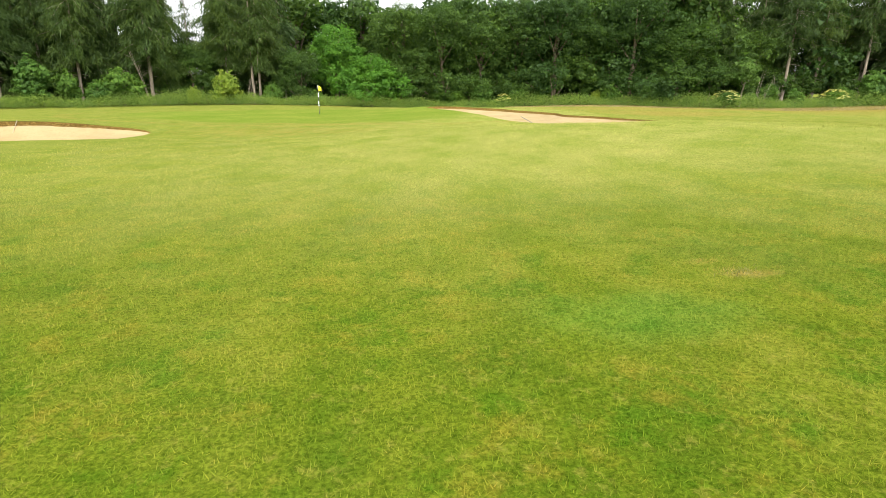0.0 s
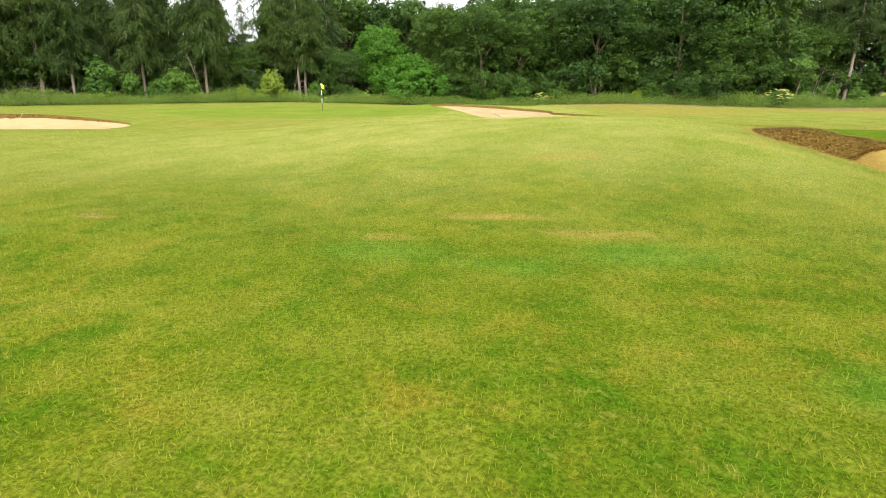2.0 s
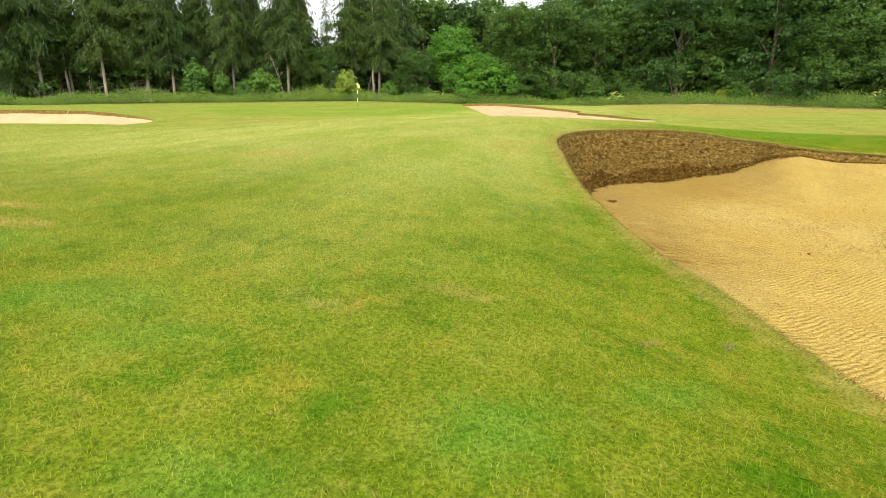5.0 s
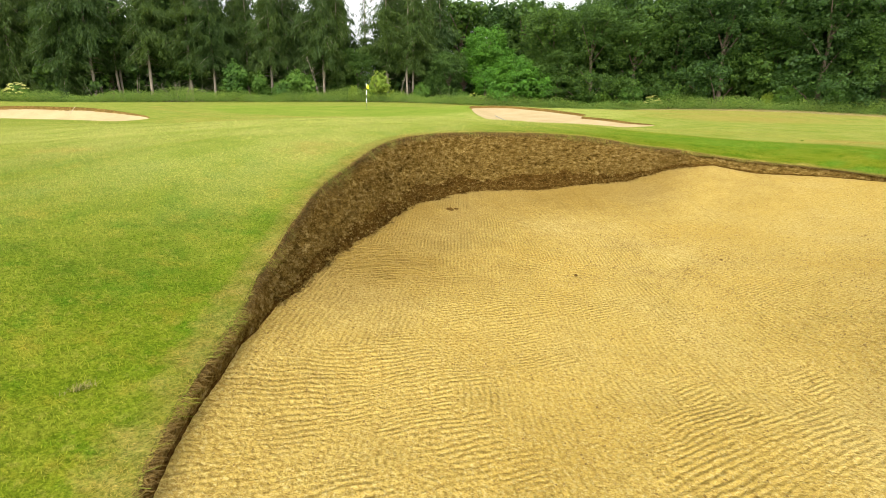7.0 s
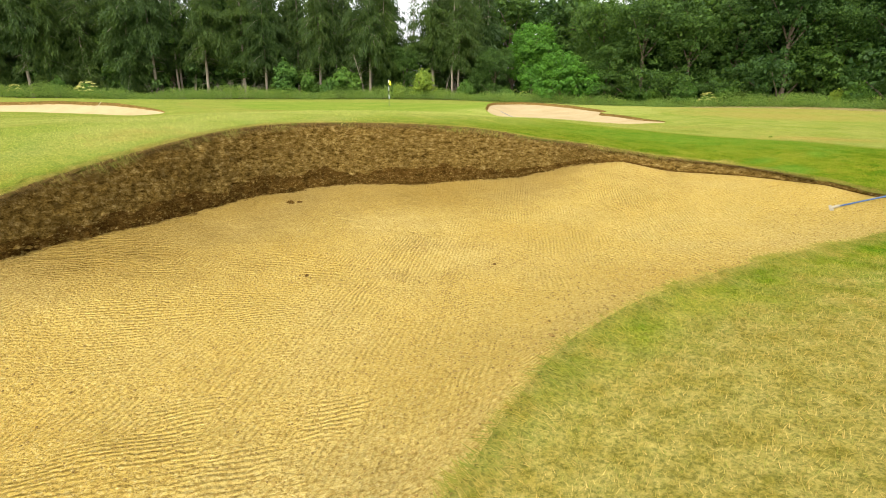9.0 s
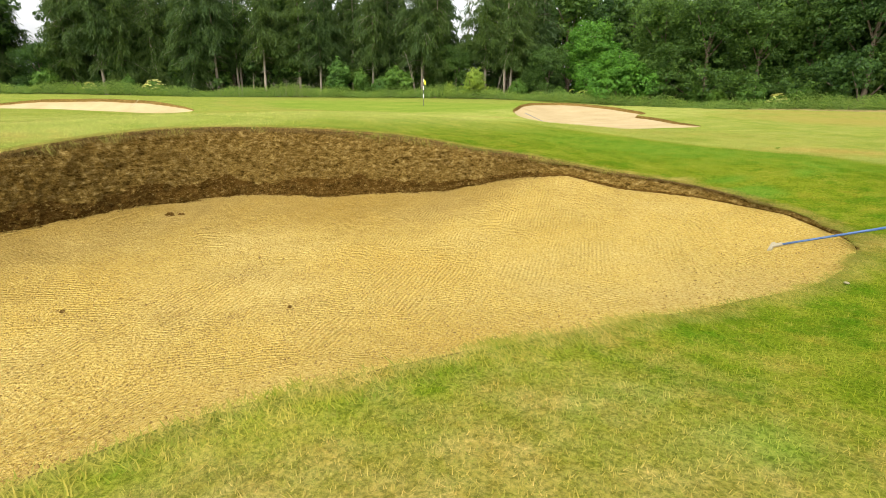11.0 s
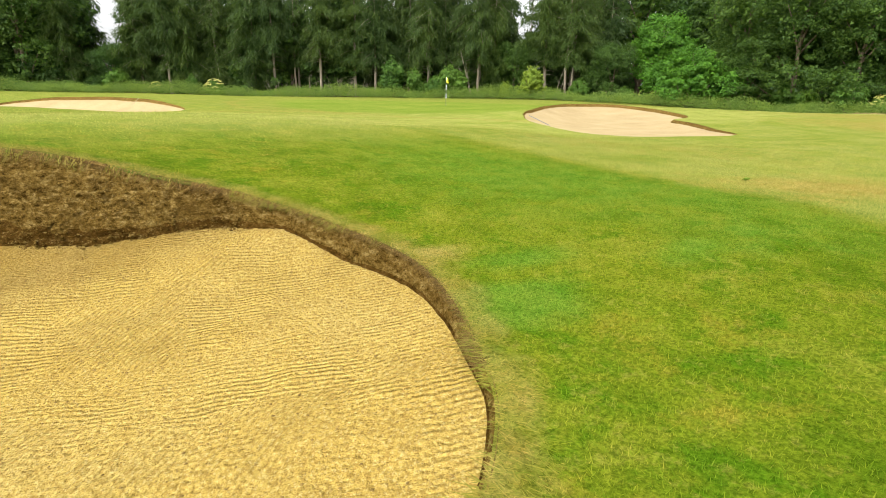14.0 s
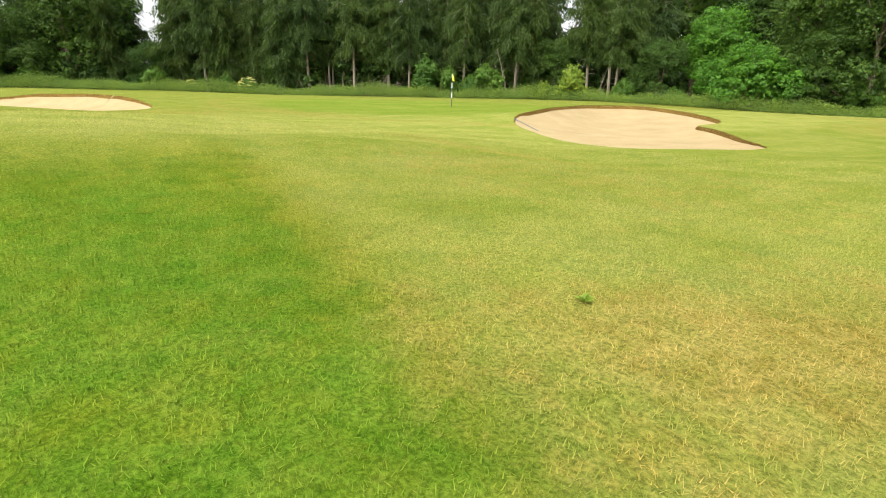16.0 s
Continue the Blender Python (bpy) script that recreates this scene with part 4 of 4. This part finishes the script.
# front row: conifers west of the chestnut, broadleaf trees east of it
BARE_SPOTS = [(-79.9, 44.0, 0), (-69.3, 58.0, 0), (-63.9, 63.8, 0), (-57.1, 70.3, 0), (-42.7, 80.8, 1), (-33.8, 87.1, 0), (-29.5, 88.3, 1), (-74.5, 56.5, 0), (-69.4, 62.5, 1), (-50.5, 76.5, 0)]
for x, y, k in BARE_SPOTS:
    plant(BARE_PINES[k], x, y, 40 * k + 7 * x, random.uniform(0.95, 1.1))
s = 2.0
while s < total - 2:
    x, y = edge(s, random.uniform(2.0, 7.0))
    scale = random.uniform(0.9, 1.12)
    if s < _acc[2] - 2:
        kind = random.choice([OAKS[0], OAKS[2], PINES[2]])
        step = random.uniform(5.0, 7.0)
    elif s < _acc[7] - 5:
        kind = random.choice([PINES[0], PINES[1], PINES[2], PINES[0]])
        step = random.uniform(3.0, 4.4)
    elif s < _acc[7] + 13:
        kind = None
        step = 6.0
    elif s < _acc[11] - 2:
        kind = random.choice(OAKS)
        step = random.uniform(5.5, 7.5)
    else:
        kind = random.choice([OAKS[2], PINES[1], PINES[0], LARCH])
        step = random.uniform(4.5, 6.5)
    if kind and glade(x, y):
        kind, scale = OAKS[2], 0.62
    if kind and low_place(x, y):
        kind, scale = OAKS[2], 0.6
    if kind and min(math.hypot(x - a, y - b) for a, b, k in BARE_SPOTS) > 2.6:
        plant(kind, x, y, random.uniform(0, 360), scale)
    s += step
plant(LARCH, -43.5, 94.5, 20, 0.8)
# rows behind
for back, gap in ((9, 4.4), (15, 5.0), (23, 6.0)):
    s = 0.0
    while s < total:
        x, y = edge(s, back + random.uniform(-2.5, 2.5))
        west = s < _acc[7] - 4
        kind = random.choice([*FAR_PINES, *FAR_PINES, FAR_OAKS[1]] if west else FAR_OAKS) if s < _acc[11] else random.choice([FAR_PINES[0], LARCH, FAR_OAKS[0]])
        thin = s > _acc[11] + 5 and back > 20
        if not thin and not glade(x, y) and not low_place(x, y) and not (-25 < x < -4 and y < 103):
            plant(kind, x, y, random.uniform(0, 360), random.uniform(0.98, 1.22) if not west else random.uniform(0.88, 1.1))
        s += gap * random.uniform(0.8, 1.25)
for back, gap in ((6, 6.0), (13, 8.0)):
    s = 0.0
    while s < total:
        x, y = edge(s, back + random.uniform(-1.5, 1.5))
        if not (-26 < x < -4 and y < 104):
            plant(THICKET, x, y, random.uniform(0, 360), random.uniform(0.6, 1.1))
        s += gap * random.uniform(0.7, 1.3)

chestnut = broadleaf(9.6, 11.5, LEAF_BRIGHT, 31, "bright green chestnut tree with a domed crown", 0.0, 11, 330, 0.25, "chestnut_tree", per=70, domes=((0.5, -0.3, 5.6, 3.0), (4.0, 0, 3.2, 3.2), (-3.8, 0, 3.4, 3.2), (-0.6, -2.4, 2.7, 3.0), (2.2, -1.8, 4.4, 2.3), (-2.0, -1.2, 5.2, 2.2), (0.5, 2, 3.4, 3.6)))
chestnut.matrix_basis = at(-12.4, 92.0, 8)
upper = broadleaf(15.2, 10.0, LEAF_BRIGHT, 32, "bright green chestnut tree rising behind its neighbour", 0.25, 9, 300, 0.25, "chestnut_tree", per=70, domes=((0, 0, 9.6, 3.6), (-1.8, -0.6, 8.2, 2.6), (1.9, 0.4, 8.0, 2.8), (0.2, -1.6, 7.4, 2.8), (-1.0, 0, 5.5, 3.2), (1.5, 0, 5.0, 3.2)))
upper.matrix_basis = at(-18.6, 95.0, 0)
pale = broadleaf(15.0, 10.0, LEAF_PALE, 33, "pale green broadleaf tree behind the chestnut", 0.05, 9, 300, 0.27)
pale.matrix_basis = at(-10.5, 102.0, 60)

plant(OAKS[2], -23.6, 90.3, 25, 0.58)
plant(OAKS[0], -6.0, 95.0, 80, 0.6)

# shrubs along the edge
ELDER = shrub(3.0, 4.2, LEAF_SHRUB, 41, "elder bush covered in creamy blossom", 70, "elder_bush")
ELDER_SMALL = shrub(2.6, 2.8, LEAF_SHRUB, 42, "small elder bush with creamy blossom", 60, "elder_bush")
GREEN = shrub(3.2, 3.6, LEAF_SHRUB, 43, "green shrub at the edge of the wood")
TALL = shrub(6.5, 4.0, LEAF_SHRUB, 44, "tall leafy sapling at the edge of the wood", 0, "sapling", 0.3, 60)
LIME = shrub(5.6, 4.4, LEAF_LIME, 45, "pale yellow-green young bush", 0, "young_bush", 0.22, 44)
LIME.matrix_basis = at(-32.4, 82.0)
placed.add(LIME)
BUSH = shrub(4.6, 4.4, LEAF_SHRUB, 47, "leafy green bush at the edge of the wood", 0, "shrub", 0.26, 50)
SPOTS = [(ELDER_SMALL, 9.5, 93.6, 1.0), (ELDER, 44.0, 89.0, 1.0), (ELDER, 61.3, 90.0, 0.95), (ELDER_SMALL, -72.6, 48.7, 1.15), (ELDER_SMALL, -77.9, 41.1, 0.75),
         (GREEN, 11.8, 94.6, 1.1), (GREEN, 6.0, 94.0, 1.25), (BUSH, 67.6, 90.4, 1.25), (BUSH, 55.5, 90.6, 0.7), (BUSH, -82.5, 36.5, 1.0),
         (TALL, -53.0, 71.0, 1.15), (TALL, -50.0, 73.2, 0.8), (BUSH, -44.8, 76.8, 1.25), (BUSH, -47.2, 75.4, 0.85), (LIME, -36.6, 81.0, 0.55),
         (TALL, -76.0, 46.2, 0.55), (BUSH, -27.0, 87.0, 0.8), (BUSH, 27.0, 93.0, 0.9), (BUSH, 33.0, 92.5, 0.8), (GREEN, 20.5, 93.5, 0.6), (LIME, 25.0, 93.6, 0.5)]
for kind, x, y, scale in SPOTS:
    plant(kind, x, y, 53 * x, scale)
sapling = broadleaf(8.2, 5.2, LEAF_PALE, 48, "slender pale green ash sapling on thin stems", 0.42, 6, 90, 0.3, "sapling", PALE_BARK)
sapling.matrix_basis = at(47.4, 91.2, 0)
POLES = bare_stems(4, 5.5, 1.6, (0.25, 0.05), 51, "thin leaning dead stems at the edge of the wood", "dead_sapling", 2, 0.035)
for x, y, turn, scale in ((49.6, 90.4, 0, 1.0), (52.4, 90.6, 40, 0.8), (-42.4, 79.0, 200, 1.25), (-30.6, 85.6, 10, 0.8), (-64.5, 62.0, 90, 0.8)):
    plant(POLES, x, y, turn, scale)
BRUSH = bare_stems(18, 3.0, 3.4, (0, 0), 52, "tangle of bare brown brushwood", "dead_bush", 5, 0.02)
for x, y, scale in ((-59.8, 64.9, 1.15), (-57.6, 67.0, 0.9), (-67.5, 57.6, 0.9), (50.8, 90.0, 0.8), (18.0, 93.2, 0.6)):
    plant(BRUSH, x, y, 31 * x, scale)
s = 3.0
while s < total - 3:
    x, y = edge(s, random.uniform(0.0, 2.6))
    west = 40 < s < _acc[7] - 4
    if min(math.hypot(x - a, y - b) for _, a, b, _ in SPOTS) > 3.0 and math.hypot(x + 13, y - 92) > 6 and math.hypot(x + 32.4, y - 82) > 4.5:
        plant(random.choice([GREEN, GREEN, BUSH]), x, y, random.uniform(0, 360), random.uniform(0.35, 0.7) if west else random.uniform(0.6, 1.05))
    s += random.uniform(2.6, 5.0)


def blades(X, Y, Z, length, width, rng, lean=0.5, spread=0.0):
    """Grass blades of one triangle each."""
    m = len(X)
    th = rng.uniform(0, 2 * math.pi, m)
    L, W = length * rng.uniform(0.55, 1.3, m), width * rng.uniform(0.7, 1.3, m)
    ph = rng.uniform(0, 2 * math.pi, m)
    tilt = rng.uniform(0.1, 1.0, m) * lean
    base = np.stack([X, Y, Z], 1)
    a = np.stack([np.cos(th), np.sin(th), np.zeros(m)], 1) * (W / 2)[:, None]
    tip = base + np.stack([np.cos(ph) * np.sin(tilt) * L, np.sin(ph) * np.sin(tilt) * L, np.cos(tilt) * L], 1)
    V = np.stack([base - a, base + a, tip], 1).reshape(-1, 3)
    return V, np.arange(3 * m).reshape(-1, 3)


# bramble and long grass in front of the trees
rng = np.random.default_rng(77)
m = 210000
S = rng.uniform(0, total, m)
B = rng.uniform(-5.5, 1.5, m)
ex, ey = np.interp(S, _acc, WOOD_EDGE[:, 0]), np.interp(S, _acc, WOOD_EDGE[:, 1])
fx, fy = np.interp(S + 1, _acc, WOOD_EDGE[:, 0]), np.interp(S + 1, _acc, WOOD_EDGE[:, 1])
tx, ty = fx - ex, fy - ey
hx, hy = ex - ty * B, ey + tx * B
mound = np.clip(1 - ((B + 1.8) / 3.9) ** 2, 0, 1) ** 0.6
top = (1.6 + 0.35 * np.sin(S * 0.23) + 0.25 * np.sin(S * 0.71 + 1)) * mound * (0.75 + 0.5 * rng.random(m))
hz = land(hx, hy) + top * rng.uniform(0.02, 1.0, m) ** 0.7
V, F = leaves(np.stack([hx, hy, hz], 1), np.tile((0, 0, 1.0), (m, 1)), 0.17, rng, 2.6, 0.3, True)
tagged(new("hedge", np_mesh("hedge", V, F, HEDGE)), "low green bramble and nettle growth along the wood", "undergrowth", kind="stuff")
m = 24000
S = rng.uniform(_acc[9], total, m)
B = rng.uniform(-1, 1, m) * rng.uniform(0, 1, m) ** 0.5 * 6 - 9.5
ex, ey = np.interp(S, _acc, WOOD_EDGE[:, 0]), np.interp(S, _acc, WOOD_EDGE[:, 1])
fx, fy = np.interp(S + 1, _acc, WOOD_EDGE[:, 0]), np.interp(S + 1, _acc, WOOD_EDGE[:, 1])
hx, hy = ex - (fy - ey) * B, ey + (fx - ex) * B
V, F = blades(hx, hy, land(hx, hy), 0.2, 0.06, rng, 1.0)
tagged(new("rough_grass", np_mesh("rough_grass", V, F, ROUGH)), "tall straw-coloured rough grass before the wood", "grass", kind="stuff")


# ---- flag and rakes ----
def flagstick(x, y):
    thing = tagged(new("flagstick"), "black and white golf flagstick with a yellow flag", "golf flag")
    thing.matrix_basis = at(x, y, 0, 0)
    z = -0.15
    for i, (h, mat) in enumerate(((0.75, BLACK), (0.35, WHITE), (0.3, BLACK), (0.35, WHITE), (0.3, BLACK), (0.25, WHITE))):
        V, F = tube([(0, 0, z), (0, 0, z + h)], [0.02, 0.02], 10)
        child("pole", np_mesh("pole", V, F, mat, True), thing, "black pole section" if mat is BLACK else "white pole section")
        z += h
    nu, nv = 12, 10
    U, W = np.meshgrid(np.linspace(0, 1, nu), np.linspace(0, 1, nv))
    V = np.stack([0.02 + 0.25 * U, 0.06 * np.sin(U * 5 + W * 1.5) * U, 2.12 - 0.38 * W - 0.16 * U + 0.10 * U * W], -1).reshape(-1, 3)
    a = (np.arange(nv - 1)[:, None] * nu + np.arange(nu - 1)[None, :]).ravel()
    flag = child("flag", np_mesh("flag", V, np.stack([a, a + 1, a + nu + 1, a + nu], 1), YELLOW, True), thing, "yellow cloth flag")
    sol = flag.modifiers.new("thick", "SOLIDIFY")
    sol.thickness = 0.004
    return thing


flagstick(-8.6, 42.1)


def rake(length, head, handle_mat, label):
    """A bunker rake lying along +x, its head at the origin across y."""
    thing = tagged(new("rake"), label, "rake")
    V, F = tube([(0.05, 0, 0.055), (length * 0.5, 0, 0.05), (length, 0, 0.045)], [0.0115, 0.013, 0.0135], 10)
    child("handle", np_mesh("handle", V, F, handle_mat, True), thing)
    bm = bmesh.new()
    bmesh.ops.create_cube(bm, size=1.0, matrix=Matrix.Translation((0, 0, 0.05)) @ Matrix.Diagonal((0.045, head, 0.022, 1)))
    bmesh.ops.bevel(bm, geom=bm.edges[:], offset=0.006, segments=2, affect="EDGES")
    me = bpy.data.meshes.new("head")
    bm.to_mesh(me)
    bm.free()
    me.materials.append(CREAM)
    hd = child("head", me, thing, "cream plastic rake head")
    V, F = join([tube([(0.005, s * 0.06, 0.055), (0.10, 0, 0.058)], [0.012, 0.02], 8) for s in (-1, 0, 1)])
    child("socket", np_mesh("socket", V, F, CREAM, True), thing)
    V, F = tube([(0, 0, 0), (0.006, 0, -0.03), (0.0, 0, -0.062)], [0.007, 0.006, 0.003], 6)
    tooth = np_mesh("tooth", V, F, CREAM, True)
    k = 11
    for i in range(k):
        t = child("tooth", tooth, hd)
        t.location = (0, head * (i / (k - 1) - 0.5) * 0.94, 0.045)
    return thing


r1 = rake(1.19, 0.37, BLUE, "blue-handled bunker rake lying across the edge of the sand")
r1.matrix_basis = pose(21.52, 13.47, -0.40, 0, -21.5, 3)


r2 = rake(1.5, 0.37, GREY_BLUE, "faded blue bunker rake propped on the edge of the far sand")
r2.matrix_basis = pose(7.15, 34.75, -0.70, 0, -24, -147)
r3 = rake(0.95, 0.37, CREAM, "pale bunker rake leaning on the bank of the shallow bunker")
r3.matrix_basis = pose(-16.9, 22.3, -0.42, 0, -42, 104)


# ---- small things on the turf ----
def weed(x, y, seed):
    """A flat rosette of broad leaves."""
    rng = np.random.default_rng(seed)
    thing = tagged(new("clover_tuft"), "small bright green clover tuft in the dry turf", "weed")
    thing.matrix_basis = at(x, y, 0, -0.005)
    for k in range(14):
        a, r, h = rng.uniform(0, 6.28), rng.uniform(0.01, 0.055), rng.uniform(0.015, 0.045)
        c, s = math.cos(a), math.sin(a)
        V = [(0, 0, 0), (r * c * 0.6 - 0.014 * s, r * s * 0.6 + 0.014 * c, h), (r * c + 0.02 * c, r * s + 0.02 * s, h * 0.9), (r * c * 0.6 + 0.014 * s, r * s * 0.6 - 0.014 * c, h)]
        child("leaf", np_mesh("leaf", V, [(0, 2, 1), (0, 3, 2)], LEAF_LIME), thing)
    return thing


def divot(x, y, size, seed, label):
    """A torn tuft of straw lying on the grass."""
    rng = np.random.default_rng(seed)
    m = 90
    X, Y = rng.normal(0, size, m), rng.normal(0, size * 0.45, m)
    V, F = blades(X, Y, np.full(m, 0.012), 0.04, 0.005, rng, 1.5)
    thing = tagged(new("divot", np_mesh("divot", V, F, STRAW)), label, "divot", kind="stuff")
    thing.matrix_basis = at(x, y, 25 * seed, -0.002)
    return thing


weed(20.39, 20.73, 1)
for x, y, size, seed in ((4.26, 3.03, 0.10, 1), (14.65, 2.93, 0.05, 2), (15.15, 3.35, 0.04, 3), (11.91, 0.91, 0.025, 4),):
    divot(x, y, size, seed, "torn tuft of dry straw on the turf")
bm = bmesh.new()
bmesh.ops.create_icosphere(bm, subdivisions=2, radius=0.02)
for v in bm.verts:
    v.co *= 1 + 0.25 * noise.noise(v.co * 40)
    v.co.z *= 0.45
me = bpy.data.meshes.new("stone")
bm.to_mesh(me)
bm.free()
me.materials.append(STONE)
pebble = tagged(new("stone", me), "small pale stone lying in the grass", "stone")
pebble.matrix_basis = at(22.25, 11.64, 20, -0.022)


def earth_clod(x, y, z, size, seed):
    """An uneven lump of earth lying on the sand."""
    bm = bmesh.new()
    bmesh.ops.create_icosphere(bm, subdivisions=2, radius=size)
    for v in bm.verts:
        v.co *= 1 + 0.45 * noise.noise(v.co / size * 1.3 + Vector((seed, 2 * seed, 0)))
        v.co.z *= 0.6
    me = bpy.data.meshes.new("earth_clod")
    bm.to_mesh(me)
    bm.free()
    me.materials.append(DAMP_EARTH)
    ob = tagged(new("earth_clod", me), "rough brown lump of earth fallen from the bank", "earth clod", group="clods below the bank")
    ob.matrix_basis = pose(x, y, z, 0, 0, 47 * seed)
    return ob


# lumps that broke off the bank, each half sunk at its foot
for i, (x, y, z, size) in enumerate(((14.05, 7.62, -.66, .07), (14.12, 7.75, -.67, .05), (14.2, 7.45, -.66, .045), (14.0, 7.9, -.66, .06), (14.05, 10.3, -.62, .08), (14.1, 10.45, -.63, .05), (16.75, 8.05, -.70, .022), (18.3, 9.4, -.66, .02))):
    earth_clod(x, y, z, size, i + 1)

# ---- short grass ----
STRIP = np.array([(-3, 4), (1, 3.5), (5, 2.6), (9, 2.2), (12.5, 3.0), (14, 3.4), (17, 1.2), (20.5, 6.0), (21.6, 8.2), (22.4, 10.5), (22.9, 13), (21.8, 16.5), (20.6, 19.2), (19, 21.8)], float)


def strip_distance(X, Y):
    d = np.full(X.shape, 1e9)
    for (ax, ay), (bx, by) in zip(STRIP[:-1], STRIP[1:]):
        ln2 = (bx - ax) ** 2 + (by - ay) ** 2
        t = np.clip(((X - ax) * (bx - ax) + (Y - ay) * (by - ay)) / ln2, 0, 1)
        d = np.minimum(d, np.hypot(X - ax - t * (bx - ax), Y - ay - t * (by - ay)))
    return d


rng = np.random.default_rng(9)
m = 4200000
X, Y = rng.uniform(-9, 29, m), rng.uniform(-1, 31, m)
d = strip_distance(X, Y)
take = rng.random(m) < np.clip((2.2 / np.maximum(d, 0.1)) ** 2.2, 0, 1)
X, Y, d = X[take], Y[take], d[take]
out = ~inside(X, Y, RIMS[0][::3])
X, Y, d = X[out], Y[out], d[out]
gi = np.clip(np.searchsorted(XS, X) - 1, 0, nx - 2)
gj = np.clip(np.searchsorted(YS, Y) - 1, 0, len(YS) - 2)
Zg = land(GX.ravel(), GY.ravel()).reshape(GX.shape)
fx, fy = (X - XS[gi]) / (XS[gi + 1] - XS[gi]), (Y - YS[gj]) / (YS[gj + 1] - YS[gj])
Z = Zg[gj, gi] * (1 - fx) * (1 - fy) + Zg[gj, gi + 1] * fx * (1 - fy) + Zg[gj + 1, gi] * (1 - fx) * fy + Zg[gj + 1, gi + 1] * fx * fy
size = 1 + 0.10 * np.clip(d - 2, 0, 12)
V, F = blades(X, Y, Z - 0.002, 0.031 * size, 0.0052 * size, rng, 1.45)
me = np_mesh("grass", V, F, BLADE)
set_zones(me)
tagged(new("grass", me), "short mown grass blades, green and straw-coloured", "grass", kind="stuff")
